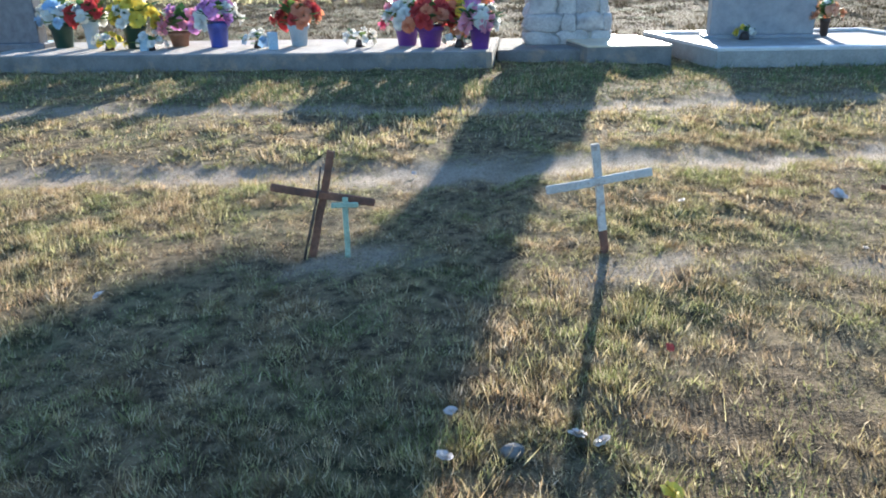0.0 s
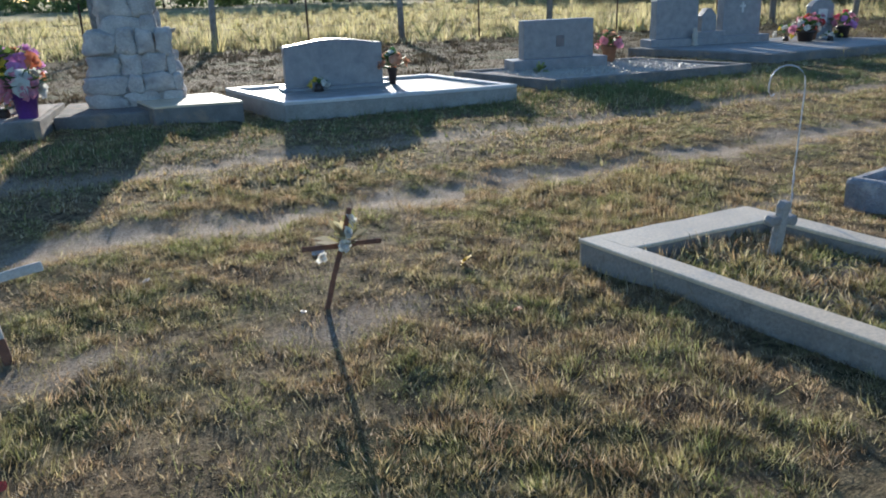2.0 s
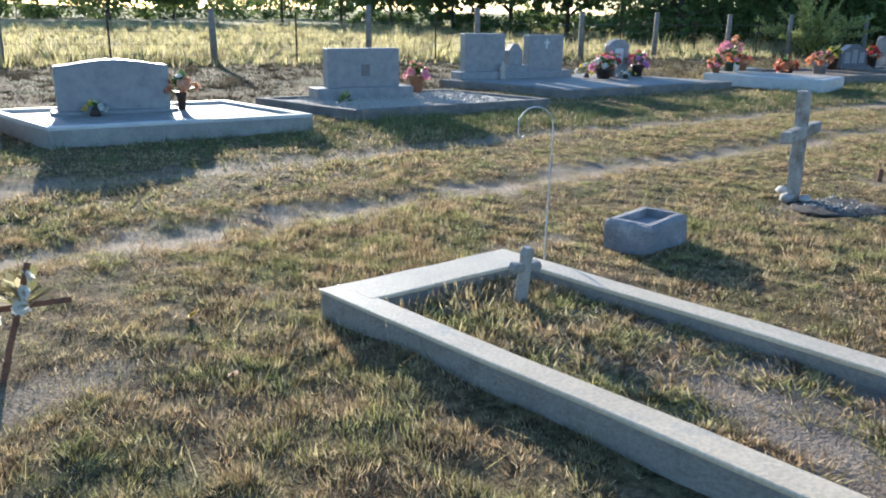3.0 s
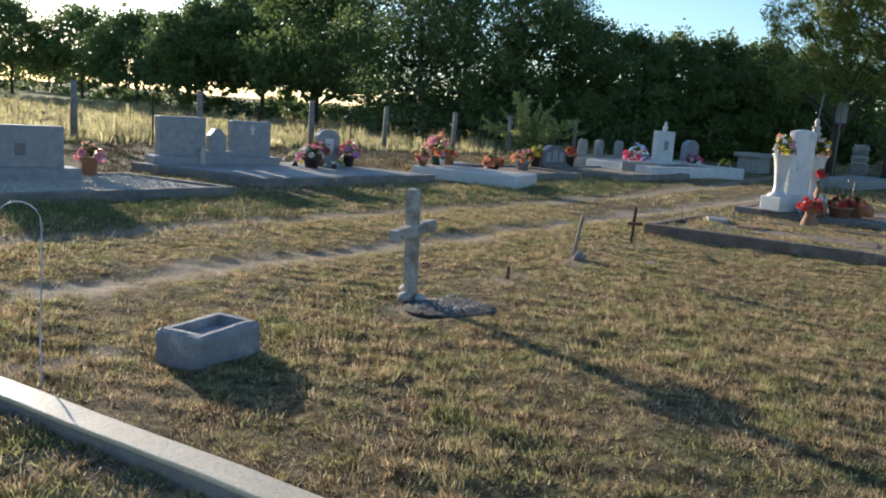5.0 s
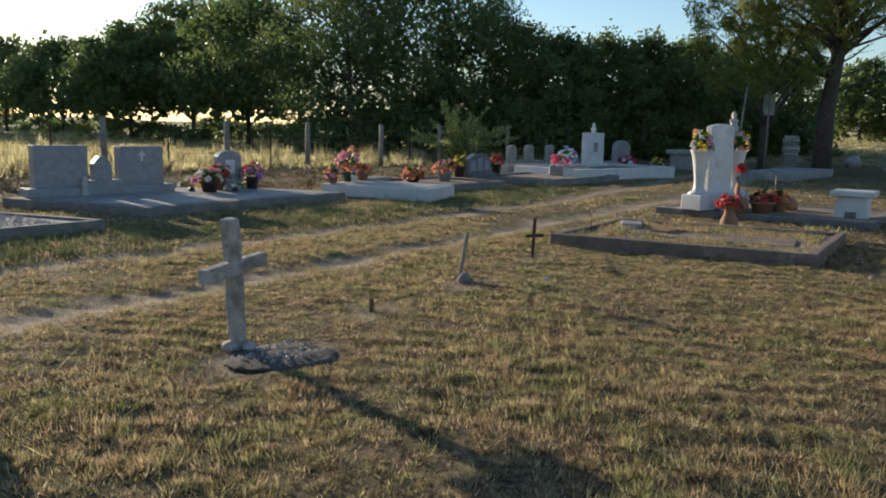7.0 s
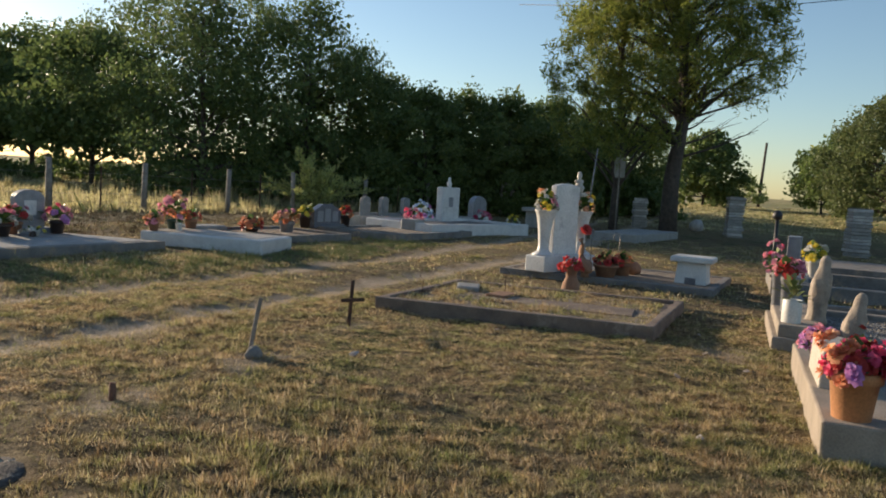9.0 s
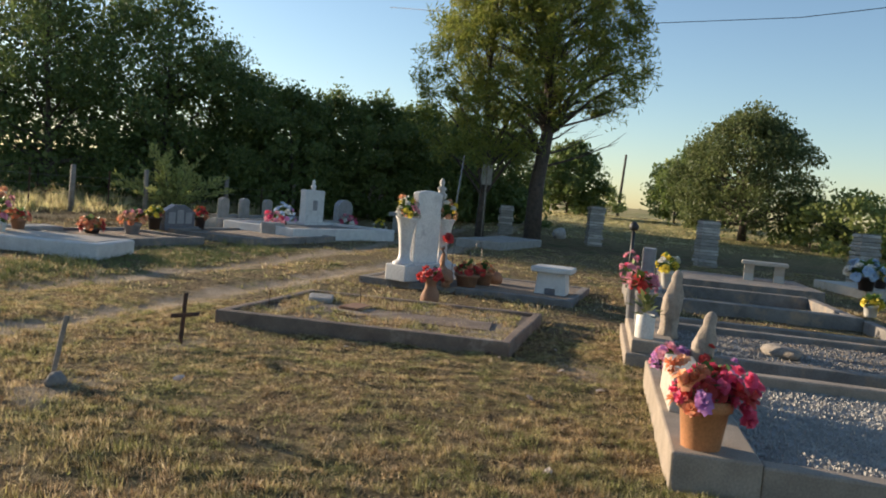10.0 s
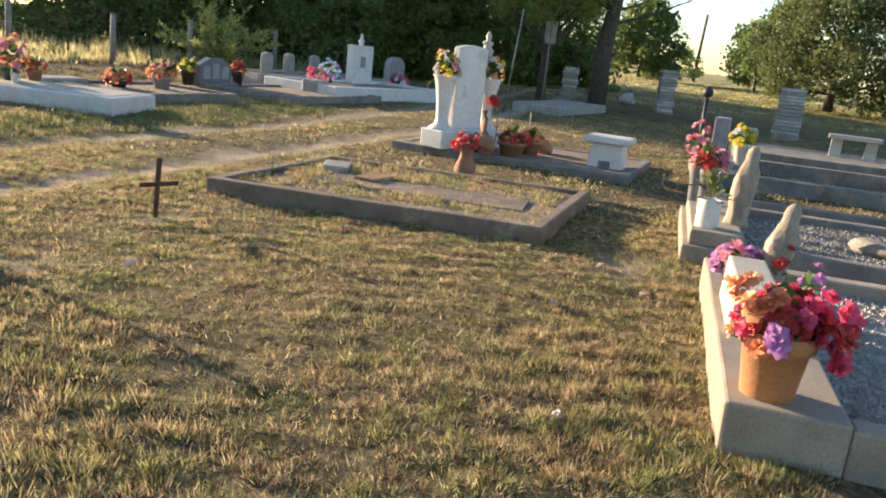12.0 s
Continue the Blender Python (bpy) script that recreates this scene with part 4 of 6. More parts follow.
tube(bm, [(0, 0, -0.1), (0.005, 0, 0.3), (-0.006, 0, 0.78)] + [(0.08 - 0.086 * math.cos(a * 0.35), 0.0, 0.8 + 0.09 * math.sin(a * 0.35)) for a in range(1, 10)] + [(0.166, 0, 0.76), (0.15, 0, 0.735), (0.135, 0, 0.75)], 0.0036, 6)
part("rod", bm, HANGER_STEEL, hook)
bm = bmesh.new(); tube(bm, [(0.004 * math.cos(k * 0.8) + 0.003, 0.004 * math.sin(k * 0.8), 0.1 + k * 0.011) for k in range(26)], 0.003, 4); part("twisted_wire", bm, HANGER_STEEL, hook)

tr = bmesh.new()
box(tr, -0.235, 0.235, -0.16, 0.16, -0.04, 0.165, 0.03)
top = max(tr.faces, key=lambda f: f.calc_center_median().z + f.calc_area())
got = bmesh.ops.inset_region(tr, faces=[top], thickness=0.045)
low_faces = bmesh.ops.extrude_discrete_faces(tr, faces=[top])["faces"]
for v in low_faces[0].verts:
    v.co.z -= 0.05
    v.co.x *= 0.93
    v.co.y *= 0.9
bmesh.ops.subdivide_edges(tr, edges=[e for e in tr.edges if e.calc_length() > 0.2], cuts=4)
rough_up(tr, 0.011, 6, 5)
single("stone_trough", tr, TROUGH_STONE, "small hollowed grey concrete trough lying on the grass", "trough", 5.8, 2.48, 0, 5)

gc = thing("grave_cross", "tall weathered white-painted wooden cross, leaning slightly", "cross", 7.66, 2.43, -0.03)
gc.matrix_basis = pose(7.66, 2.43, -0.03, 0, -4, 1)
bm = bmesh.new(); box(bm, -0.043, 0.043, -0.04, 0.04, -0.1, 0.84, 0.012)
bmesh.ops.subdivide_edges(bm, edges=[e for e in bm.edges if e.calc_length() > 0.3], cuts=8); rough_up(bm, 0.009, 8, 1); part("post", bm, WORN_PAINT, gc)
bm = bmesh.new(); box(bm, -0.27, 0.27, -0.045, 0.025, 0.5, 0.585, 0.01)
bmesh.ops.subdivide_edges(bm, edges=[e for e in bm.edges if e.calc_length() > 0.3], cuts=8); rough_up(bm, 0.007, 8, 2); part("crossbar", bm, WORN_PAINT, gc)
bm = bmesh.new(); stone(bm, (0, 0, 0.0), (0.35, 0.27, 0.035), 3, 0.3, 3); rough_up(bm, 0.012, 14); single("soil_mound", bm, GREY_SOIL, "low mound of bare grey soil at the foot of a cross", "mound", 7.68, 2.1, -0.012, -30)
pebbles("gravel", "grey pebbles on a low soil mound", 7.46, 1.92, 0, 0.46, 0.36, 0.02, 150, 0.011, CONCRETE, 8)
for k, (dx, dy, s) in enumerate(((-0.1, -0.02, 0.05), (0.12, 0.12, 0.045), (-0.06, -0.13, 0.04))):
    bm = bmesh.new(); stone(bm, (0, 0, 0), (s * 1.2, s, s * 0.8), k + 4, 0.35); single("stone", bm, ROCK, "small pale stone at the foot of a cross", "stone", 7.71 + dx, 2.47 + dy, 0.02, k * 50, "stones round the cross")

bc = thing("grave_cross", "thin rusty iron cross standing in the grass", "cross", 11.92, 2.16, -0.03)
bc.matrix_basis = pose(11.92, 2.16, -0.03, 0, 5, -6)
bm = bmesh.new(); box(bm, -0.017, 0.017, -0.012, 0.012, -0.1, 0.455, 0.003); part("post", bm, RUST, bc)
bm = bmesh.new(); box(bm, -0.21, 0.21, -0.021, -0.011, 0.25, 0.285, 0.003); part("crossbar", bm, RUST, bc)
bm = bmesh.new(); box(bm, -0.016, 0.016, -0.008, 0.008, -0.08, 0.44, 0.003); bmesh.ops.subdivide_edges(bm, edges=[e for e in bm.edges if e.calc_length() > 0.2], cuts=5); rough_up(bm, 0.004, 9); single("stake", bm, GREY_WOOD, "thin grey leaning wooden stake", "stake", 10.36, 2.26, 0).matrix_basis = pose(10.36, 2.26, 0, 0, 9, -50)
bm = bmesh.new(); stone(bm, (0, 0, 0.04), (0.08, 0.065, 0.06), 8, 0.35); single("stone", bm, DARK_CONCRETE, "grey stone lying against a stake", "stone", 10.24, 2.15, 0)
bm = bmesh.new(); tube(bm, [(0, 0, -0.05), (0.004, 0, 0.11)], [0.022, 0.018], 9); rough_up(bm, 0.004, 20); single("stump", bm, RUST_WOOD, "short weathered post stub in the grass", "post", 8.89, 2.26, 0)

# litter blown over the grass
def scrap(label, x, y, s, material, seed, name="litter"):
    """A crumpled artificial petal head lying in the grass."""
    rr = random.Random(int(seed * 10) + 5)
    me = BLOOMS["white"][int(seed * 3) % 4].copy()
    me.materials[0] = material
    ob = new(name, me)
    ob.matrix_basis = pose(x, y, float(ground_z(x, y)) + 0.018, rr.uniform(-35, 35), rr.uniform(-35, 35), rr.uniform(0, 360)) @ Matrix.Diagonal((s * rr.uniform(0.8, 1.2), s * rr.uniform(0.55, 0.85), s * 0.4, 1))
    tagged(ob, label, "litter", "scraps on the grass")

W = "crumpled white petal scrap on the grass"
for k, (x, y, s) in enumerate(((2.69, 3.69, 0.045), (10.82, 1.6, 0.045), (11.4, -0.83, 0.045), (12.5, 0.87, 0.04), (12.53, -1.04, 0.04), (15.1, -1.45, 0.05), (0.67, 1.81, 0.045), (0.73, 1.77, 0.03), (0.35, 2.0, 0.025), (0.3, 1.78, 0.028), (1.84, 3.74, 0.025), (2.31, 2.93, 0.022), (11.97, -1.36, 0.04), (13.56, -0.98, 0.035), (12.73, -0.49, 0.035), (11.95, -0.69, 0.035), (9.9, -1.0, 0.03), (-0.9, 3.1, 0.03), (2.75, 3.3, 0.02), (3.45, 2.6, 0.02), (14.2, -1.3, 0.04), (0.55, 4.7, 0.02), (11.1, 0.2, 0.025))):
    scrap(W, x, y, s, PLASTIC_WHITE, k * 1.3)
scrap("small yellow petal scrap on the grass", 3.2, 3.05, 0.045, YELLOW_SCRAP, 1)
scrap("bright yellow flower scrap on the grass", 0.83, 1.54, 0.04, YELLOW_SCRAP, 2)
scrap("red petal scrap on the grass", 1.14, 2.27, 0.022, RED_SCRAP, 3)
scrap("orange petal scrap on the grass", 3.06, 2.44, 0.028, ORANGE_SCRAP, 4)

bm = bmesh.new(); stone(bm, (0, 0, 0), (0.034, 0.026, 0.02), 17, 0.3); single("stone", bm, DARK_CONCRETE, "small rounded grey stone in the grass", "stone", 0.48, 1.78, float(ground_z(0.48, 1.78)) + 0.012)

# ---- the double grave and the white monument ----
k2 = kerb_plot("grave_plot", "wide double grave edged by a weathered reddish concrete kerb", 12.95, -0.56, 1, 2.22, 2.88, 0.14, 0.1, RED_CONCRETE, SOIL, 0.1, seed=31, skew=-7)
bm = bmesh.new(); box(bm, 0.75, 1.3, 0.25, 2.3, 0.07, 0.112, 0.008); rough_up(bm, 0.004, 4); part("ledger", bm, RED_CONCRETE, k2, "flat brown ledger strip sunk in the bed")
bm = bmesh.new(); box(bm, -0.2, 0.2, -0.14, 0.14, 0.09, 0.16, 0.015); rough_up(bm, 0.01, 6); single("broken_slab", bm, CONCRETE, "broken flat piece of grey concrete in a grave", "slab", 14.5, 1.75, 0, 15)
bm = bmesh.new(); box(bm, -0.2, 0.2, -0.12, 0.12, 0.09, 0.14, 0.015); rough_up(bm, 0.01, 6, 4); single("broken_slab", bm, CLAY, "broken flat piece of brown concrete in a grave", "slab", 14.2, 1.25, 0, -10)
for k, (x, y) in enumerate(((13.5, 2.0), (14.6, 1.3))):
    bm = bmesh.new(); tube(bm, [(0, 0, 0.08), (0.02, 0, 0.3), (-0.06, 0.01, 0.34), (0.05, 0.02, 0.42)], 0.005, 5); single("wire_stem", bm, RUST, "bent bare wire stem standing in a grave", "wire", x, y, 0, k * 60)

kerb_plot("grave_plot", "low concrete grave bed with dry grit before a white monument", 17.1, -1.15, -8, 2.3, 3.3, 0.1, 0.12, DARK_CONCRETE, SOIL, 0.085, seed=33)
wm = thing("marble_monument", "white marble monument with two fluted flower columns", "monument", 17.95, 1.2, 0.1, -26)
bm = bmesh.new(); prism(bm, [(a, b + 0.26) for a, b in outline(0.64, 1.14, "soft")], -0.055, 0.055, 0.015); part("tablet", bm, MARBLE, wm)
bm = bmesh.new(); box(bm, -0.36, 0.36, -0.17, 0.17, 0, 0.27, 0.015); part("plinth", bm, MARBLE, wm)
for s in (-1, 1):
    bm = bmesh.new()
    box(bm, s * 0.5 - 0.19, s * 0.5 + 0.19, -0.19, 0.19, 0.002, 0.25, 0.015)
    part("column_base", bm, MARBLE, wm)
    bm = bmesh.new()
    lathe(bm, [(0.17, 0.245), (0.175, 0.27), (0.15, 0.29), (0.1, 0.32), (0.082, 0.38), (0.084, 0.48), (0.1, 0.64), (0.128, 0.82), (0.156, 0.93), (0.175, 0.955), (0.172, 0.97), (0.13, 0.965)], 20, (s * 0.5, 0, 0))
    for v in bm.verts:
        if 0.35 < v.co.z < 0.9:
            a = math.atan2(v.co.y, v.co.x - s * 0.5)
            v.co.x += 0.006 * math.cos(a) * math.cos(a * 10)
            v.co.y += 0.006 * math.sin(a) * math.cos(a * 10)
    part("column", bm, MARBLE, wm)
bm = bmesh.new(); lathe(bm, [(0.07, 0.9), (0.08, 1.3), (0.1, 1.36), (0.06, 1.39), (0.055, 1.46), (0.03, 1.5), (0.045, 1.55), (0.028, 1.6), (0.005, 1.62)], 10, (0.42, 0.05, 0)); box(bm, 0.32, 0.52, 0.025, 0.075, 1.43, 1.48, 0.012); part("finial", bm, PALE_CONCRETE, wm, "small weathered ornament on top")
ca, sa = math.cos(radians(-26)), math.sin(radians(-26))
for s, cols in ((-1, ["white", "yellow", "white", "peach", "rose", "white"]), (1, ["yellow", "peach", "white"])):
    t = thing("flower_arrangement", "white, yellow and red flowers set in a marble column", "flowers", 17.95 + s * 0.5 * ca, 1.2 + s * 0.5 * sa, 1.04)
    fill_flowers(t, 0.0, cols, 22, 0.19, 0.32, 0.055, 50 + s, leaves=90)
mp = thing("pedestal", "white painted stone pedestal table with an arched niche", "pedestal", 18.05, -0.85, -0.02, -8)
bm = bmesh.new(); box(bm, -0.24, 0.24, -0.24, 0.24, 0.08, 0.44, 0.015, 0.03); part("body", bm, WHITE_PAINT, mp)
bm = bmesh.new(); box(bm, -0.29, 0.29, -0.29, 0.29, 0, 0.09, 0.012); part("foot", bm, WHITE_PAINT, mp)
bm = bmesh.new(); box(bm, -0.31, 0.31, -0.31, 0.31, 0.435, 0.52, 0.02); part("top", bm, WHITE_PAINT, mp)
# No hollow is cut: a dark panel carries the shade of the niche.
bm = bmesh.new(); box(bm, -0.252, -0.236, -0.08, 0.08, 0.1, 0.2, 0.02); part("niche", bm, POLISHED, mp, "dark panel in place of a shaded hollow niche")
vs = thing("clay_vase", "lumpy brown clay vase with red flowers", "vase", 16.0, 0.72, -0.01)
bm = bmesh.new(); lathe(bm, [(0.1, 0), (0.13, 0.05), (0.12, 0.14), (0.075, 0.22), (0.07, 0.28), (0.1, 0.34), (0.08, 0.35)], 14); rough_up(bm, 0.015, 9); part("body", bm, CLAY, vs)
fill_flowers(vs, 0.3, ["red", "pink", "red"], 13, 0.15, 0.17, 0.055, 61, leaves=20)
bd = thing("bird_ornament", "brown clay bird ornament with a long raised neck", "ornament", 17.35, 0.72, 0.09, 40)
bm = bmesh.new(); tube(bm, [(-0.15, 0, 0.1), (0, 0, 0.16), (0.12, 0, 0.22), (0.16, 0, 0.36), (0.13, 0, 0.48), (0.17, 0, 0.56), (0.24, 0, 0.55)], [0.03, 0.12, 0.09, 0.045, 0.035, 0.04, 0.008], 10); part("body", bm, CLAY, bd)
bm = bmesh.new(); tube(bm, [(0, 0, 0), (0, 0, 0.12)], [0.07, 0.05], 9); part("foot", bm, CLAY, bd)
flower_pot("orange flowers in a squat brown clay bowl", 17.7, 0.45, 0.09, 0.2, 0.2, CLAY, ["orange", "red", "red"], 14, 0.2, 0.055, 62, 0.18)
flower_pot("dry red flowers in a clay planter", 18.2, 0.25, 0.09, 0.16, 0.2, CLAY, ["red", "orange"], 9, 0.17, 0.06, 63, 0.16)
wreath("grey and white faded flowers at the foot of a monument", 17.65, 0.95, 0.09, ["white", "blue"], 9, 0.2, 0.06, 64, 0.16)
bm = bmesh.new(); stone(bm, (0, 0, 0.1), (0.22, 0.14, 0.12), 12, 0.3); single("stone", bm, CLAY, "brown stone lying on a grave bed", "stone", 18.6, 0.1, 0.07)
for k, (x, y, h) in enumerate(((18.1, 0.75, 0.75), (18.3, 0.5, 0.62), (18.6, 0.35, 0.7))):
    hk = thing("hook_stake", "thin wire garden hook stuck in a grave bed", "stake", x, y, 0.05, k * 70, "garden hooks")
    bm = bmesh.new(); tube(bm, [(0, 0, 0), (0, 0, h - 0.1), (0.03, 0, h - 0.02), (0.09, 0, h), (0.14, 0, h - 0.05), (0.13, 0, h - 0.14)], 0.007, 5); part("stem", bm, WIRE, hk)
rf = thing("pinwheel", "red flower ornament on a thin stake", "ornament", 18.3, 0.88, 0.05)
bm = bmesh.new(); tube(bm, [(0, 0, 0), (0, 0, 0.72)], 0.006, 5); part("stake", bm, WIRE, rf)
ob = new("blossom", BLOSSOM["red"]); ob.parent = rf; ob.matrix_basis = pose(0, 0, 0.72, 60, 0, -60) @ Matrix.Diagonal((0.1, 0.1, 0.1, 1))

# ---- the near row beside the path ----
def statue(x, y, z, h, rz, label, lean=8, side=0):
    """A draped upright form with a bowed top, as one plain carved shape."""
    bm = bmesh.new()
    lathe(bm, [(0.11, 0), (0.115, 0.03), (0.098, 0.08), (0.1, h * 0.25), (0.108, h * 0.42), (0.112, h * 0.56), (0.098, h * 0.68), (0.074, h * 0.76), (0.064, h * 0.82), (0.066, h * 0.88), (0.058, h * 0.94), (0.036, h * 0.985), (0.008, h)], 20)
    bmesh.ops.subdivide_edges(bm, edges=[e for e in bm.edges if e.calc_length() > 0.06], cuts=1)
    for v in bm.verts:
        v.co.x *= 0.72 * h / 0.68
        v.co.y *= 0.82 * h / 0.68
        u = v.co.z / h
        v.co.y -= 0.012 * max(0.0, u - 0.55) / 0.45
        a = math.atan2(v.co.y, v.co.x)
        if u < 0.5:
            k = 1 + 0.15 * math.sin(a * 7 + u * 9)
            v.co.x *= k; v.co.y *= k
        elif u < 0.8:
            k = 1 + 0.13 * math.sin(a * 5 + u * 14)
            v.co.x *= k; v.co.y *= k
        v.co += noise.noise_vector(v.co * 14) * 0.004
    ob = new("stone_statue", mesh_of(bm, "stone_statue", STATUE_STONE))
    ob.matrix_basis = pose(x, y, z - 0.015, side, lean, rz)
    return tagged(ob, label, "statue")

pa = thing("grave_plot", "raised concrete grave with a broad ledge round a gravel bed", "grave", 9.88, -1.62, 0, -2.5)
for a, b, c, d, hh in ((0, 2.6, -0.46, 0, 0.215), (0.0, 0.14, -2.9, -0.46, 0.2), (2.45, 2.6, -2.9, -0.46, 0.22), (0.0, 2.6, -3.05, -2.9, 0.2)):
    bm = bmesh.new(); box(bm, a, b, c, d, -0.08, hh, 0.016)
    bmesh.ops.subdivide_edges(bm, edges=[e for e in bm.edges if e.calc_length() > 0.5], cuts=5); rough_up(bm, 0.005, 5, a + 1); part("kerb", bm, TAN_CONCRETE, pa)
bm = bmesh.new(); box(bm, 0.13, 2.46, -2.91, -0.45, -0.05, 0.13, 0); part("infill", bm, CONCRETE, pa)
pebbles("gravel", "grey and tan gravel in a raised grave bed", 9.92, -4.5, -2.5, 2.3, 2.45, 0.135, 9000, 0.013, CONCRETE, 5)
sl = thing("grave_marker", "squared pale stone grave marker on a concrete ledge", "grave marker", 11.05, -1.84, 0.21, -2.5)
bm = bmesh.new(); 
box(bm, -0.33, 0.42, -0.1, 0.12, 0, 0.25, 0.014, 0.01); part("body", bm, PALE_CONCRETE, sl)
big = flower_pot("terracotta pot crowded with pink, orange and lilac flowers", 10.04, -1.79, 0.215, 0.146, 0.28, TERRACOTTA, ["pink", "pink", "pink", "red"], 34, 0.15, 0.05, 71, 0.16, leaves=90)
turn = big.matrix_basis.to_3x3().to_4x4().inverted()
rp = random.Random(77)
for cols, n, (cx, cy, cz), (sx, sy, sz) in ((["peach", "orange", "peach", "orange"], 18, (-0.08, 0.09, 0.35), (0.05, 0.05, 0.05)), (["pink", "pink", "pink", "red"], 20, (-0.02, -0.12, 0.34), (0.05, 0.05, 0.05)), (["pink"], 7, (-0.05, -0.19, 0.25), (0.03, 0.03, 0.035)), (["lilac"], 3, (-0.17, 0.04, 0.29), (0.015, 0.015, 0.015))):
    for k in range(n):
        ob = new("blossom", BLOOMS[rp.choice(cols)][k % 4]); ob.parent = big
        p = Vector((cx + rp.gauss(0, sx), cy + rp.gauss(0, sy), cz + rp.gauss(0, sz)))
        q = rp.uniform(0.04, 0.062)
        ob.matrix_basis = turn @ Matrix.Translation(p) @ (p - Vector((0, 0, 0.16))).to_track_quat("Z", "Y").to_matrix().to_4x4() @ pose(0, 0, 0, rp.uniform(-30, 30), rp.uniform(-30, 30), 0) @ Matrix.Diagonal((q, q, q, 1))
flower_pot("lilac, pink and red flowers on a marker", 11.64, -1.82, 0.215, 0.07, 0.12, DARK_POT, ["lilac", "rose", "lilac", "rose"], 22, 0.125, 0.045, 72, 0.15, leaves=20)
wreath("single red artificial rose beside a statue", 11.55, -2.05, 0.215, ["red"], 3, 0.05, 0.04, 73, 0.3)
wreath("pale lilac flowers behind a statue", 11.75, -2.28, 0.13, ["white", "lilac"], 6, 0.08, 0.04, 74, 0.22)
statue(11.62, -2.0, 0.212, 0.58, -10, "cast-stone praying statue on a concrete ledge", 2, 6)

pb = thing("grave_plot", "stepped concrete grave base with a dark slab bed", "grave", 13.15, -1.62, 0, -2.5)
for a, b, c, d, z0, z1 in ((0, 2.0, -0.5, 0, -0.08, 0.14), (0.05, 1.95, -0.45, -0.05, 0.138, 0.26)):
    bm = bmesh.new(); box(bm, a, b, c, d, z0, z1, 0.014); part("step", bm, TAN_CONCRETE, pb)
for a, b, c, d, hh in ((0.0, 0.14, -2.9, -0.5, 0.2), (1.86, 2.0, -2.9, -0.5, 0.22), (0.0, 2.0, -3.05, -2.9, 0.2)):
    bm = bmesh.new(); box(bm, a, b, c, d, -0.08, hh, 0.014); part("kerb", bm, DARK_CONCRETE, pb)
bm = bmesh.new(); box(bm, 0.13, 1.87, -2.91, -0.49, -0.05, 0.15, 0); part("infill", bm, CONCRETE, pb)
pebbles("gravel", "pale gravel in a kerbed grave bed", 13.3, -4.5, -2.5, 1.7, 2.35, 0.155, 5000, 0.012, DARK_CONCRETE, 6)
bm = bmesh.new(); stone(bm, (0, 0, 0.05), (0.28, 0.16, 0.07), 14, 0.5); single("dry_wreath", bm, GREY_WOOD, "flattened dry brown wreath on a gravel bed", "wreath", 13.9, -3.2, 0.14, 20)
statue(13.75, -2.06, 0.25, 0.68, -10, "tall cast-stone praying statue on a stepped base", 1, 3)
wv = thing("vase", "white cylinder vase with wispy dry green stems", "vase", 13.4, -1.8, 0.255)
bm = bmesh.new(); lathe(bm, [(0.085, 0), (0.09, 0.01), (0.09, 0.22), (0.086, 0.23), (0.078, 0.228), (0.075, 0.2)], 20); part("body", bm, WHITE_POT, wv)
f = part("plant", leaves_mesh(random.Random(5), 46, 0.16, 0.32, 0.1, SHADE_GREEN_GRASS), None, wv); f.location = (0, 0, 0.18)
flower_pot("red flowers in a tall narrow stone vase", 14.25, -1.83, 0.255, 0.075, 0.42, GRANITE, ["red", "red", "rose"], 12, 0.13, 0.06, 75, 0.15)
flower_pot("second tall narrow stone vase with red flowers", 14.75, -1.78, 0.255, 0.075, 0.42, GRANITE, ["red", "rose"], 6, 0.1, 0.055, 76, 0.12)

pc = thing("grave_plot", "low concrete kerbed grave of dry turf", "grave", 15.9, -2.1, 0, -2.5)
for a, b, c, d, hh in ((0, 2.4, -0.15, 0, 0.16), (0.0, 0.14, -3.2, -0.15, 0.18), (2.26, 2.4, -3.2, -0.15, 0.2), (0.0, 2.4, -3.35, -3.2, 0.16)):
    bm = bmesh.new(); box(bm, a, b, c, d, -0.08, hh, 0.014); part("kerb", bm, DARK_CONCRETE, pc)
headstone("slim grey granite headstone with pink flowers beside it", 18.9, -2.35, 0.2, -8, 0.42, 0.2, 0.62, GRANITE, "flat", (0.8, 0.5, 0.1))
wreath("pink flowers against a slim headstone", 18.6, -2.05, 0.25, ["rose", "pink", "rose"], 14, 0.14, 0.06, 77, 0.5)
flower_pot("pale yellow flowers in a white vase", 19.6, -2.75, 0.22, 0.11, 0.3, WHITE_POT, ["yellow", "white"], 10, 0.17, 0.08, 78, 0.25)
pd = thing("grave_plot", "dark concrete kerb round a turfed grave", "grave", 18.3, -2.0, 0, -2.5)
for a, b, c, d, hh in ((0, 2.4, -0.7, 0, 0.22), (0.0, 0.16, -3.2, -0.7, 0.2), (2.24, 2.4, -3.2, -0.7, 0.22), (0.0, 2.4, -3.36, -3.2, 0.2)):
    bm = bmesh.new(); box(bm, a, b, c, d, -0.08, hh, 0.014); part("kerb", bm, DARK_CONCRETE, pd)
pe = thing("grave_slab", "broad pale concrete slab that carries a stone bench", "grave", 21.9, -3.0, 0, -2.5)
bm = bmesh.new(); box(bm, 0, 2.6, -3.0, 0, -0.08, 0.24, 0.015); part("slab", bm, DARK_CONCRETE, pe)
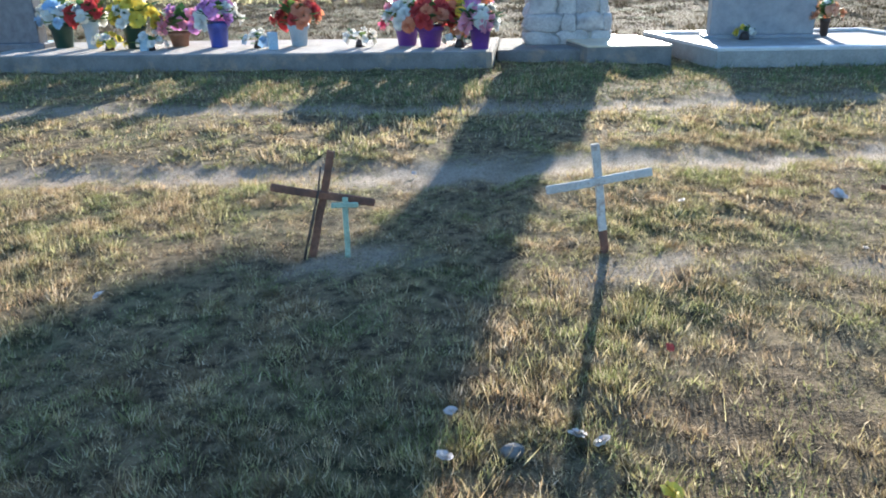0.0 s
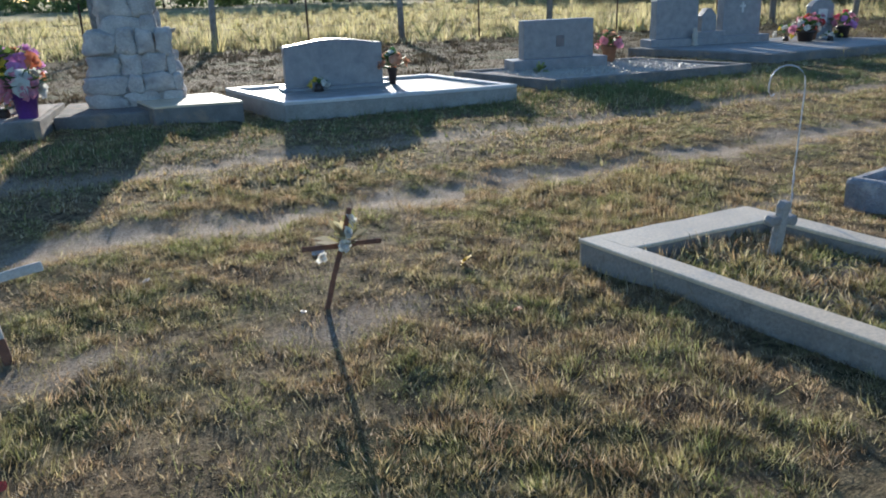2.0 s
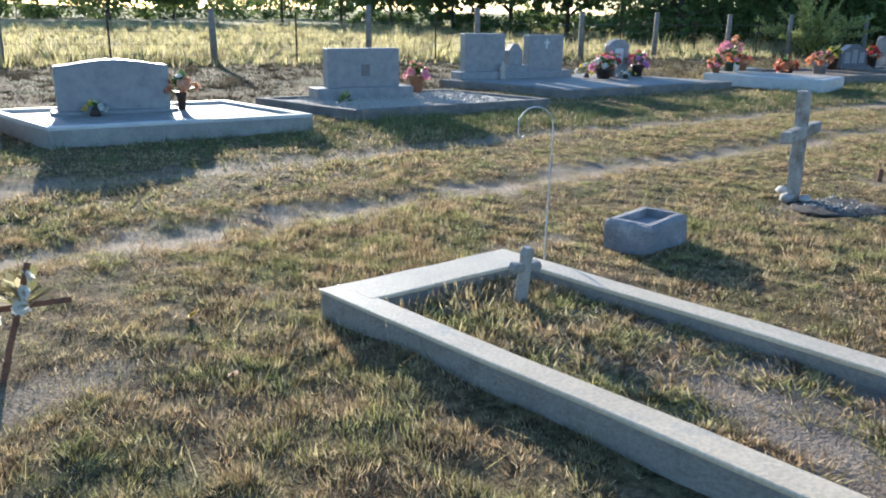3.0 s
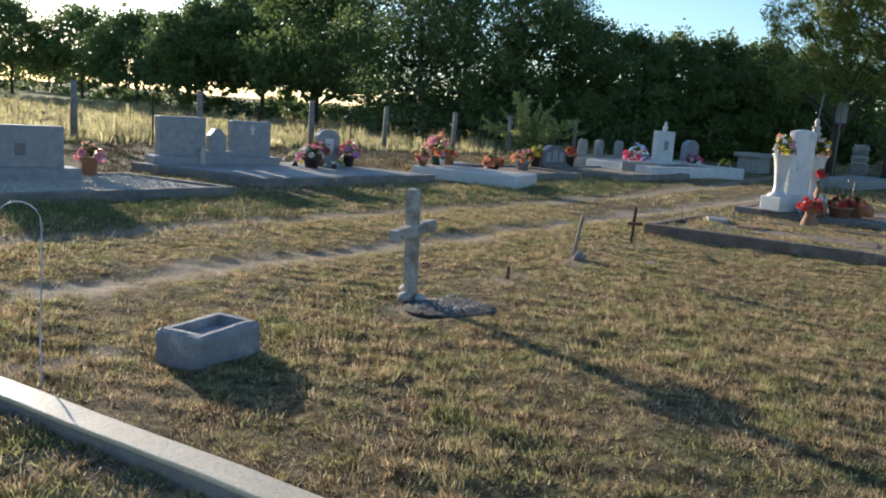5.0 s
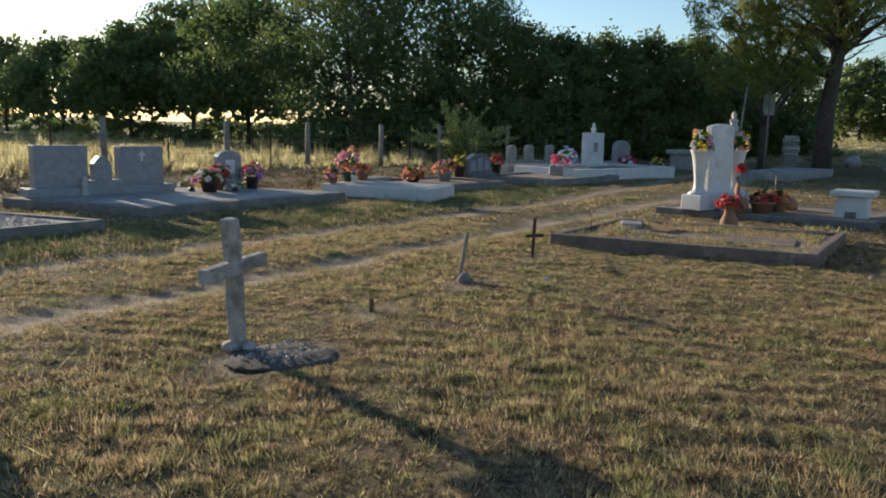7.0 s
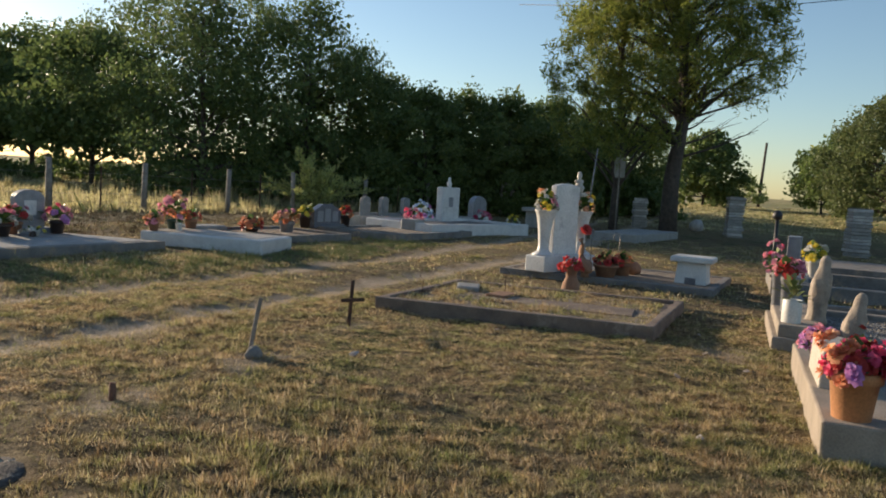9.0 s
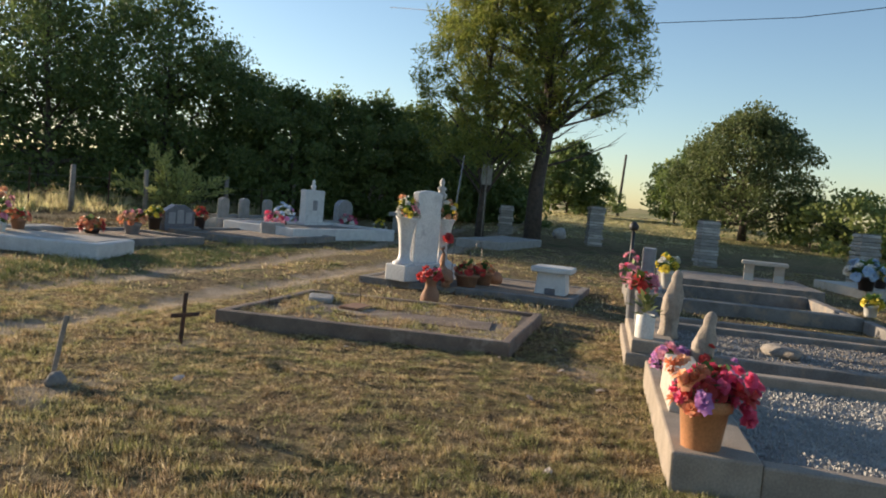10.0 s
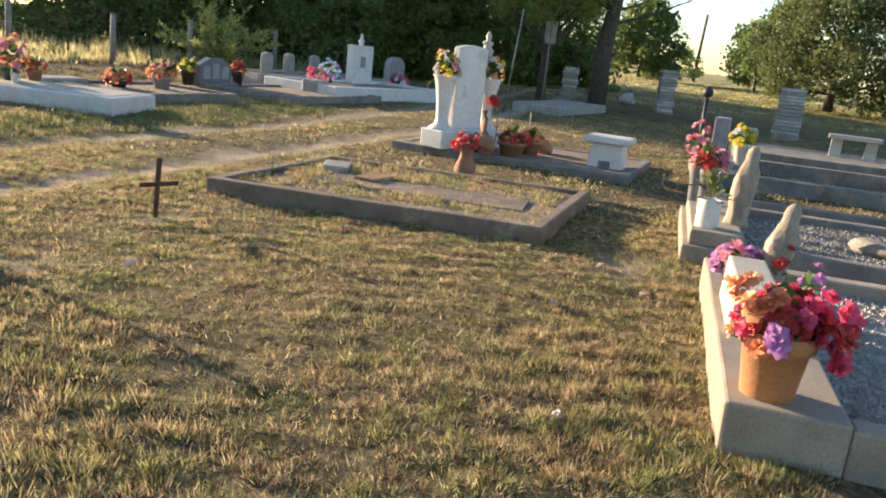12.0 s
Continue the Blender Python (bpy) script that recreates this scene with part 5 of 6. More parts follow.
bn = thing("stone_bench", "small pale stone bench on two scrolled legs", "bench", 23.3, -5.2, 0.235, 78)
bm = bmesh.new(); box(bm, -0.46, 0.46, -0.2, 0.2, 0.34, 0.42, 0.015); part("seat", bm, PALE_CONCRETE, bn)
for s in (-0.3, 0.3):
    bm = bmesh.new(); prism(bm, [(-0.14, 0), (0.14, 0), (0.12, 0.06), (0.07, 0.15), (0.1, 0.26), (0.14, 0.342), (-0.14, 0.342), (-0.1, 0.26), (-0.07, 0.15), (-0.12, 0.06)], -0.1, 0.1, 0.008)
    leg = part("leg", bm, PALE_CONCRETE, bn); leg.matrix_basis = pose(s, 0, 0, 0, 0, 90)
lp = thing("solar_lamp", "slim black garden lamp on a tall post", "lamp", 22.4, -2.35, 0, 0)
bm = bmesh.new(); tube(bm, [(0, 0, -0.05), (0, 0, 1.08)], 0.035, 10); part("post", bm, BLACK_IRON, lp)
bm = bmesh.new(); lathe(bm, [(0.03, 1.07), (0.09, 1.1), (0.1, 1.18), (0.06, 1.24), (0.01, 1.27)], 12); part("lamp_head", bm, BLACK_IRON, lp)
bm = bmesh.new(); box(bm, -1.2, 1.2, -0.8, 0.8, -0.06, 0.2, 0.02); single("grave_slab", bm, PALE_CONCRETE, "pale flat grave slab on the turf", "grave", 25.6, -8.2, 0, 10)
flower_pot("pale blue and white flowers in a dark pot", 24.3, -7.6, 0.19, 0.2, 0.3, DARK_POT, ["blue", "white", "blue"], 20, 0.42, 0.12, 81, 0.35)
flower_pot("red flowers in a dark pot on a far slab", 25.4, -8.3, 0.19, 0.16, 0.25, DARK_POT, ["red", "yellow"], 12, 0.25, 0.1, 82, 0.3)
flower_pot("yellow flowers in a white pot", 20.3, -6.3, 0.0, 0.13, 0.22, WHITE_POT, ["yellow"], 9, 0.15, 0.08, 83, 0.16)

def stack_pillar(x, y, w, h, seed, label="square pillar of thin stacked grey stone courses"):
    t = thing("stone_pillar", label, "pillar", x, y, float(ground_z(x, y)) - 0.05, 10, "stacked stone pillars")
    rr = random.Random(seed)
    z = 0.0
    while z < h:
        hh = rr.uniform(0.06, 0.1)
        j = rr.uniform(-0.03, 0.03)
        bm = bmesh.new(); box(bm, -w / 2 + j, w / 2 + rr.uniform(-0.035, 0.035), -w / 2 + rr.uniform(-0.035, 0.035), w / 2 - j, z, z + hh, 0.014)
        bmesh.ops.subdivide_edges(bm, edges=[e for e in bm.edges if e.calc_length() > 0.3], cuts=3); rough_up(bm, 0.012, 6, z)
        part("course", bm, ROCK if rr.random() < 0.6 else CONCRETE, t)
        bm = bmesh.new(); box(bm, -w / 2 + 0.05, w / 2 - 0.05, -w / 2 + 0.05, w / 2 - 0.05, z + hh - 0.015, z + hh + 0.035, 0)
        part("joint", bm, DARK_CONCRETE, t)
        z += hh + rr.uniform(0.012, 0.026)
    return t

stack_pillar(30.8, -5.25, 0.56, 1.42, 1)
stack_pillar(36.2, -2.05, 0.56, 1.5, 2)
stack_pillar(38.5, 1.5, 0.56, 1.15, 3)
stack_pillar(28.6, -9.0, 0.56, 1.4, 4)
stack_pillar(41.0, 7.7, 0.66, 1.6, 5, "tall dark pillar of stacked stone under the trees")
bm = bmesh.new(); stone(bm, (0, 0, 0.2), (0.4, 0.3, 0.26), 31, 0.3); single("boulder", bm, ROCK, "low grey boulder by the tree", "boulder", 38.5, -0.75, float(ground_z(38.5, -0.75)))
bm = bmesh.new(); box(bm, -2.2, 2.2, -0.7, 0.7, -0.05, 0.25, 0.03); single("grave_slab", bm, CONCRETE, "long grey slab in the shade of a tree", "grave", 31.0, 1.0, 0, ROW)

# ---- fence ----
fence = thing("fence", "farm fence of wooden and thin steel posts with wire strands", "fence", 0, 0, 0)
def fence_y(x):
    return 22.3 - 0.31 * x
wood = [-9.0, 0.5, 4.35, 6.9, 11.4, 15.3, 18.45, 21.9, 24.6, 27.55, 30.3, 34.0, 38.0]
steel = [-5.8, -2.6, 4.05, 9.1, 13.4, 17.2, 20.15, 23.3, 26.2, 28.85, 32.0, 36.0]
rf2 = random.Random(3)
for x in wood:
    bm = bmesh.new()
    h, l = rf2.uniform(1.3, 1.5), rf2.uniform(-0.05, 0.05)
    tube(bm, [(x, fence_y(x), -0.1), (x + l * 0.5, fence_y(x), h * 0.5), (x + l, fence_y(x), h)], [0.09, 0.082, 0.075], 9); rough_up(bm, 0.01, 7, x)
    part("post", bm, GREY_WOOD, fence)
for x in steel:
    bm = bmesh.new(); h = rf2.uniform(1.15, 1.3)
    box(bm, x - 0.025, x + 0.025, fence_y(x) - 0.004, fence_y(x) + 0.004, -0.1, h, 0); box(bm, x - 0.004, x + 0.004, fence_y(x), fence_y(x) + 0.03, -0.1, h, 0)
    part("steel_post", bm, RUST, fence)
stops = sorted(wood + steel)
for z in (0.25, 0.5, 0.78, 1.05):
    bm = bmesh.new(); tube(bm, [(x, fence_y(x) - 0.03, z + rf2.uniform(-0.02, 0.02)) for x in stops], 0.004, 4, False); part("wire", bm, WIRE, fence)

# ---- trees ----
def polar(az, d, ox=5.2, oy=-0.9):
    return ox + d * math.cos(radians(az)), oy + d * math.sin(radians(az))

OAK = "dark broad-leaved tree at the edge of the field"
GROVE = [(10.5, 39, 5.6, 2.7), (13.6, 37, 5.5, 2.6), (16.6, 38, 5.8, 2.8), (19.6, 36, 5.6, 2.6), (22.2, 39, 6.4, 2.8), (25.2, 39, 7.8, 3.2), (28.2, 38, 9.4, 4.0), (31.5, 42, 10.2, 4.2), (35, 39, 9.8, 4.2), (38.5, 45, 10.4, 4.4), (42, 50, 8.8, 4.4), (45.5, 60, 10.0, 4.8), (49.5, 62, 8.0, 4.2), (53.5, 72, 7.6, 4.2), (56.6, 84, 8.6, 4.4), (60.6, 86, 8.8, 4.2), (67.6, 90, 8.0, 4.0), (71.5, 92, 8.4, 4.6), (75.5, 96, 8.6, 5.0), (79.5, 104, 7.4, 5.5), (81.5, 112, 6.2, 5.5), (85.5, 125, 6.6, 6.0), (7.6, 41, 5.4, 2.4), (4.8, 43, 5.0, 2.2)]
for k, (a, d, h, c) in enumerate(GROVE):
    x, y = polar(a, d)
    tree("tree", OAK, x, y, h, c, 100 + k, LEAF_DARK, 0.14 if d < 48 else 0.26, 130 if d < 70 else 110, 125 if d < 70 else 60, 0.09 if d < 44 else 0.3, fill=1.1, tuft=0.18, core=18)
x, y = polar(100, 150); tree("tree", "lone dark tree far across the field", x, y, 6.0, 4.0, 140, LEAF_DARK, 0.6, 40, 40, 0.3)
for k, (a, d, h, c) in enumerate(((92.5, 130, 5.5, 4), (90, 140, 6.2, 5), (96, 190, 4.5, 8), (104, 200, 4.5, 9), (88, 135, 5.6, 5))):
    x, y = polar(a, d); tree("tree", "distant dark thicket tree across the field", x, y, h, c, 150 + k, LEAF_DARK, 0.6, 40, 40, 0.05)
tree("pine_tree", "tall feathery yellow-green tree with a bare lower trunk", 35.7, 0.25, 13.0, 3.5, 160, LEAF_PINE, 0.25, 420, 125, 0.27, 0.28, droop=0.15, slim=0.085, tuft=0.12, rise=0.16, fork=0.26, bare=0.42)
pine = scene.objects["pine_tree"]
rb = random.Random(12)
for k in range(7):
    z0 = 2.9 + 0.45 * k
    a = radians(-75 + 22 * (k % 3))
    L = rb.uniform(2.2, 3.8)
    bm = bmesh.new()
    tip = Vector((math.cos(a) * L, math.sin(a) * L, z0 + L * 0.42))
    tube(bm, [(0, 0, z0), Vector((0, 0, z0)).lerp(tip, 0.5) + Vector((0, 0, -0.1)), tip], [0.06, 0.035, 0.008], 5, False)
    for q in range(5):
        p = Vector((0, 0, z0)).lerp(tip, 0.4 + 0.12 * q)
        tube(bm, [p, p + Vector((math.cos(a + rb.uniform(-1, 1)) * 0.7, math.sin(a + rb.uniform(-1, 1)) * 0.7, rb.uniform(0.1, 0.6)))], [0.014, 0.005], 4, False)
    part("bare_limb", bm, BARK, pine)
tree("pine_tree", "second slimmer feathery tree with a dark trunk", 35.55, 2.25, 11.0, 2.6, 161, LEAF_PINE, 0.24, 200, 120, 0.28, 0.14, droop=0.18, slim=0.085, tuft=0.13, rise=0.3)
x, y = polar(-11.8, 45); tree("oak_tree", "broad spreading oak on the far rise", x, y, 6.9, 3.6, 162, LEAF_OAK, 0.15, 280, 130, 0.1, 0.2, tuft=0.16, core=4)
x, y = polar(-7.4, 60); tree("tree", "grey-green open tree beyond the road", x, y, 4.6, 2.4, 163, LEAF_LIGHT, 0.3, 60, 40, 0.15)
x, y = polar(-8.5, 56); tree("tree", "dark tree beside a broad oak", x, y, 5.4, 2.6, 164, LEAF_DARK, 0.24, 80, 80, 0.15, core=8)
x, y = polar(0.0, 62); tree("tree", "dense rounded dark tree on the far rise", x, y, 5.4, 3.0, 165, LEAF_DARK, 0.26, 110, 90, 0.08, core=8)
for k, (a, d, h, c) in enumerate(((-18.5, 42, 3.0, 2.6), (-21.5, 44, 3.2, 3.0), (-25, 44, 3.6, 3.2), (-16.0, 46, 2.4, 2.0), (-2.6, 75, 2.6, 2.0), (-30, 46, 4.0, 3.5), (-36, 50, 4.5, 4.0))):
    x, y = polar(a, d); tree("bush", "rounded green bush along the far verge", x, y, h, c, 170 + k, LEAF_LIGHT if k in (0, 1, 4) else LEAF_DARK, 0.24, 50, 60, 0.05)
for k in range(30):
    x, y = polar(4 + 1.75 * k, (41 if k < 20 else 58) + 4 * (k % 3) + (18 if k > 26 else 0)); tree("bush", "dark undergrowth below the grove", x, y, (1.9 + 0.4 * (k % 4)) * (1 if k < 19 else 0.55), 2.0, 200 + k, LEAF_DARK, 0.25, 34, 42, 0.02)
for k in range(16):
    x, y = polar(56 + 2.3 * k, 98 + 9 * (k % 3)); tree("bush", "far dark hedge across the field", x, y, 3.4 + 0.5 * (k % 3), 4.4, 240 + k, LEAF_DARK, 0.42, 34, 44, 0.02)
fb = thing("bush", "loose bright spiky green bush at the fence", "bush", 31.3, 12.5, float(ground_z(31.3, 12.5)) - 0.05)
rs = random.Random(31)
wood_bm, leaf_v = bmesh.new(), []
for k in range(46):
    a, e, L = k * 2.4 + rs.uniform(-0.3, 0.3), radians(rs.uniform(28, 86)), rs.uniform(1.2, 2.6)
    out = Vector((math.cos(a) * math.cos(e), math.sin(a) * math.cos(e), math.sin(e)))
    p0 = Vector((rs.uniform(-0.15, 0.15), rs.uniform(-0.15, 0.15), 0))
    p2 = p0 + out * L + Vector((0, 0, -0.12 * L * math.cos(e)))
    p1 = p0.lerp(p2, 0.5) + Vector((0, 0, 0.1 * L))
    tube(wood_bm, [p0, p1, p2], [0.014, 0.01, 0.004], 4, False)
    for q in range(85):
        u = rs.random() ** 0.7
        p = p0.lerp(p1, u * 2) if u < 0.5 else p1.lerp(p2, u * 2 - 1)
        d = (out * 0.8 + Vector((rs.gauss(0, 0.7), rs.gauss(0, 0.7), rs.gauss(0.2, 0.6)))).normalized()
        sd = d.cross(Vector((rs.gauss(0, 1), rs.gauss(0, 1), rs.gauss(0, 1)))).normalized() * 0.027
        l = rs.uniform(0.12, 0.28)
        leaf_v += [tuple(p), tuple(p + d * l * 0.5 + sd), tuple(p + d * l), tuple(p + d * l * 0.5 - sd)]
part("stems", wood_bm, BARK, fb)
part("leaves", sheet_mesh("leaves", leaf_v, 4, LEAF_SPIKY), None, fb)
bm = bmesh.new(); tube(bm, [(0, 0, -0.2), (-0.12, 0, 2.8), (-0.25, 0, 5.7)], [0.14, 0.12, 0.1], 9); single("utility_pole", bm, BARK, "slightly leaning wooden utility pole", "pole", 80.5, -5.55, float(ground_z(80.5, -5.55)), 90)
cb = bmesh.new()
tube(cb, [(42, 8, 9.9), (38, -2.0, 8.75), (34, -8, 8.42), (30, -14, 8.66), (24, -24, 9.9)], 0.014, 5); single("overhead_cable", cb, BLACK_IRON, "thin black overhead cable against the sky", "cable", 0, 0, 0)
sg = thing("hanging_plate", "pale rectangular plate hung on a dark trunk", "sign", 35.25, 2.12, 0, 10)
bm = bmesh.new(); box(bm, -0.01, 0.01, -0.2, 0.2, 2.0, 2.75, 0.005); part("plate", bm, CONCRETE, sg)
bm = bmesh.new(); tube(bm, [(0, 0, -0.1), (0, 0, 2.9)], 0.03, 6); part("post", bm, GREY_WOOD, sg)
bm = bmesh.new(); tube(bm, [(0, 0, -0.1), (-0.16, -0.24, 2.6)], [0.025, 0.018], 7); single("pole", bm, WIRE, "thin pale leaning pole behind the graves", "pole", 27.5, 2.2, 0, 0)

# ---- offerings along the sandy bed ----
def bed(u, v):
    a = radians(ROW - 1.5)
    return -4.05 + u * math.cos(a) - v * math.sin(a), 10.36 + u * math.sin(a) + v * math.cos(a)
OFFER = [("purple pot of purple and white flowers", 2.75, 0.75, 0.14, 0.3, BLUE_POT, ["lilac", "white", "lilac"], 12, 0.22), ("pale blue pot of orange and red flowers", 3.75, 0.8, 0.13, 0.26, PALE_POT, ["orange", "red"], 14, 0.22), ("purple pot of pink and white flowers", 5.1, 0.7, 0.15, 0.24, PURPLE, ["pink", "white", "rose"], 14, 0.24), ("purple pot of red flowers", 5.4, 0.55, 0.16, 0.24, PURPLE, ["red", "orange", "red"], 18, 0.24), ("pale pot of lilac and orange flowers", 5.75, 0.95, 0.13, 0.36, PALE_POT, ["lilac", "orange", "yellow"], 18, 0.28), ("purple pot of white and pink flowers", 6.0, 0.3, 0.13, 0.26, PURPLE, ["white", "rose"], 9, 0.17), ("dark green pot of yellow flowers", 1.7, 0.7, 0.15, 0.3, GREEN_POT, ["yellow", "yellow", "white"], 16, 0.24), ("dark green pot of white flowers", 0.65, 0.85, 0.15, 0.3, GREEN_POT, ["white", "blue"], 12, 0.22), ("clay bowl of green leaves and lilac flowers", 2.2, 0.85, 0.14, 0.18, CLAY, ["lilac", "rose"], 9, 0.22), ("pale pot of red and white striped flowers", 1.1, 0.75, 0.1, 0.34, PALE_POT, ["red", "white"], 9, 0.18)]
for k, (lab, u, v, r, h, m, cols, n, sp) in enumerate(OFFER):
    x, y = bed(u, v)
    flower_pot(lab, x, y, 0.19, r, h, m, cols, n + 6, sp * 1.1, 0.095, 90 + k, sp * 1.2, group="offerings on the sandy bed")
for k, (u, v, cols, lab) in enumerate(((4.55, 0.6, ["white"], "low spiky white flowers on sand"), (5.75, 0.45, ["white", "peach"], "small white flowers laid on sand"), (1.45, 0.5, ["yellow", "white"], "small yellow flowers laid on sand"), (3.3, 0.6, ["blue", "white"], "pale blue flowers laid on sand"), (2.0, 0.45, ["white"], "white flowers laid on sand"))):
    x, y = bed(u, v)
    wreath(lab, x, y, 0.19, cols, 9, 0.17, 0.06, 110 + k, 0.14)
for k, u in enumerate((1.95, 3.55)):
    x, y = bed(u, 0.4)
    bm = bmesh.new(); box(bm, -0.05, 0.05, -0.05, 0.05, 0, 0.2, 0.012); single("candle_holder", bm, PALE_POT, "small pale blue glass candle holder on sand", "candle", x, y, 0.188, 20 * k, "candle holders")
x, y = bed(0.1, 0.9)
headstone("dark granite headstone at the end of the sandy bed", x - 0.1, y, 0.18, ROW, 0.7, 0.2, 0.7, POLISHED, "flat", (0.9, 0.36, 0.1))

# ---- grass ----
def blades(name, label, n, region, height, width, material, seed, keep, tufts=0.75, lean=0.6, clump=26, spread=0.032):
    """Grass blades, gathered in tufts, each one pointed triangle."""
    rng = np.random.default_rng(seed)
    x0, x1, y0, y1 = region
    m = max(1, int(n * tufts / clump))
    tx, ty = rng.uniform(x0, x1, m), rng.uniform(y0, y1, m)
    th = 0.45 + 1.1 * rng.random(m) ** 1.5
    k = int(n * tufts)
    pick = rng.integers(0, m, k)
    ox, oy = rng.normal(0, spread, k) * th[pick], rng.normal(0, spread, k) * th[pick]
    x = np.concatenate([tx[pick] + ox, rng.uniform(x0, x1, n - k)])
    y = np.concatenate([ty[pick] + oy, rng.uniform(y0, y1, n - k)])
    tall = np.concatenate([th[pick], np.full(n - k, 0.55)])
    out = np.concatenate([np.arctan2(oy, ox), rng.random(n - k) * 6.283]) + rng.normal(0, 0.5, n)
    ok = rng.random(n) < keep(x, y)
    x, y, tall, out = x[ok], y[ok], tall[ok], out[ok]
    n = len(x)
    big = 0.8 + 0.2 * wave(x, y, 0.9, 7.0)
    h = height * np.clip(big, 0.4, 1.4) * tall * (0.5 + 0.8 * rng.random(n))
    a = rng.random(n) * 6.283
    l = lean * height * (0.2 + 1.2 * rng.random(n))
    w = width * (0.6 + 0.8 * rng.random(n))
    z = ground_z(x, y) - 0.008
    dx, dy = np.cos(a) * w / 2, np.sin(a) * w / 2
    v = np.stack([np.stack([x - dx, y - dy, z], -1), np.stack([x + dx, y + dy, z], -1), np.stack([x + np.cos(out) * l, y + np.sin(out) * l, z + h], -1)], 1)
    return tagged(new(name, sheet_mesh(name, v.reshape(-1, 3), 3, material)), label, "grass", kind="stuff")


def in_rect(x, y, cx, cy, rz, x0, x1, y0, y1):
    c, s = math.cos(radians(rz)), math.sin(radians(rz))
    u, v = (x - cx) * c + (y - cy) * s, -(x - cx) * s + (y - cy) * c
    return (u > x0) & (u < x1) & (v > y0) & (v < y1)


SLABS = [(-4.05, 10.36, ROW - 1.5, 0, 6.15, 0, 1.5), (3.05, 9.75, ROW, -0.85, 0.75, -0.75, 0.5), (3.12, 8.74, ROW, 0, 0.6, 0, 1.0), (4.18, 8.09, -12.3, -0.1, 2.5, 0, 1.82), (7.75, 8.0, -9, -0.2, 2.9, 0, 2.0), (12.15, 8.12, -9, -0.3, 3.7, 0, 2.75), (17.35, 7.25, 5, -0.62, 0.62, -1.15, 1.15), (18.6, 7.0, ROW, 0, 2.6, 0, 2.2), (21.9, 5.7, ROW, 0, 3.6, 0, 2.4), (17.1, -1.15, -8, 0, 2.3, 0, 3.3), (9.88, -1.62, -2.5, 0, 2.6, -3.05, 0), (13.15, -1.62, -2.5, 0, 2.0, -3.05, 0), (18.3, -2.0, -2.5, 0, 2.4, -0.7, 0), (21.9, -3.0, -2.5, 0, 2.6, -3.0, 0), (7.64, 2.1, -30, -0.36, 0.36, -0.27, 0.27), (5.8, 2.48, 5, -0.27, 0.29, -0.19, 0.19)]
K1R = [(3.7, 0.33, 1, 0, 0.12, 0, 2.42), (3.7, 0.33, 1, 0.96, 1.08, -0.1, 2.32), (3.67, 2.74, -5, 0, 1.1, -0.25, 0), (3.7, 0.33, -5, 0, 1.1, 0, 0.12)]


def open_turf(x, y):
    k = 1.0 - 0.96 * bare_cover(x, y)
    k = k * np.clip(0.9 + 0.45 * wave(x, y, 1.7, 9.0), 0.3, 1)
    for r in SLABS + K1R:
        k = np.where(in_rect(x, y, *r), 0, k)
    return k


def k2_only(x, y):
    return np.where(in_rect(x, y, 12.95, -0.6, -2, 0.1, 2.15, 0.1, 2.85), 1, 0) * np.where(in_rect(x, y, 12.95, -0.6, -2, 0.75, 1.3, 0.25, 2.3), 0.1, 0.9)


def not_k2(x, y):
    return np.where(in_rect(x, y, 12.95, -0.6, -2, 0, 2.25, 0, 2.95), 0, open_turf(x, y))


blades("grass", "short dry tufted cemetery grass", 640000, (-2.5, 4.5, 1.0, 5.2), 0.037, 0.0046, GRASS, 1, not_k2, 0.78, 0.7, 46, 0.023)
blades("grass", "short dry tufted cemetery grass", 1180000, (4.5, 14.5, -2.0, 5.2), 0.039, 0.0056, GRASS, 14, not_k2, 0.78, 0.7, 46, 0.024)
blades("grass", "short dry grass on the near side of the walk", 50000, (-12, 20, -12, 6), 0.05, 0.018, GRASS, 13, lambda x, y: np.where((x > -2.5) & (x < 14.5) & (y > np.where(x < 4.5, 1.0, -2)) & (y < 5.2), 0, not_k2(x, y)), 0.75, 0.8, spread=0.05)
blades("grass", "short dry grass among the graves", 330000, (-5, 16, 5.2, 10.5), 0.05, 0.011, GRASS, 2, not_k2, 0.7, 0.7, spread=0.035)
blades("grass", "short dry grass towards the trees", 165000, (14.5, 32, -9, 12), 0.055, 0.019, GRASS, 3, not_k2, 0.75, 0.8, spread=0.06)
blades("grass", "short brown grass behind the graves, darkened for the shade on it", 170000, (-7, 33, 9.5, 23), 0.09, 0.02, SHADE_THATCH, 9, lambda x, y: open_turf(x, y) * np.clip((fence_y(x) - y + 1.5) / 1.5, 0, 1) * np.clip((y - 9.5 + 0.25 * (x - 5)) / 1.5, 0, 1), 0.7, 0.7, spread=0.07)
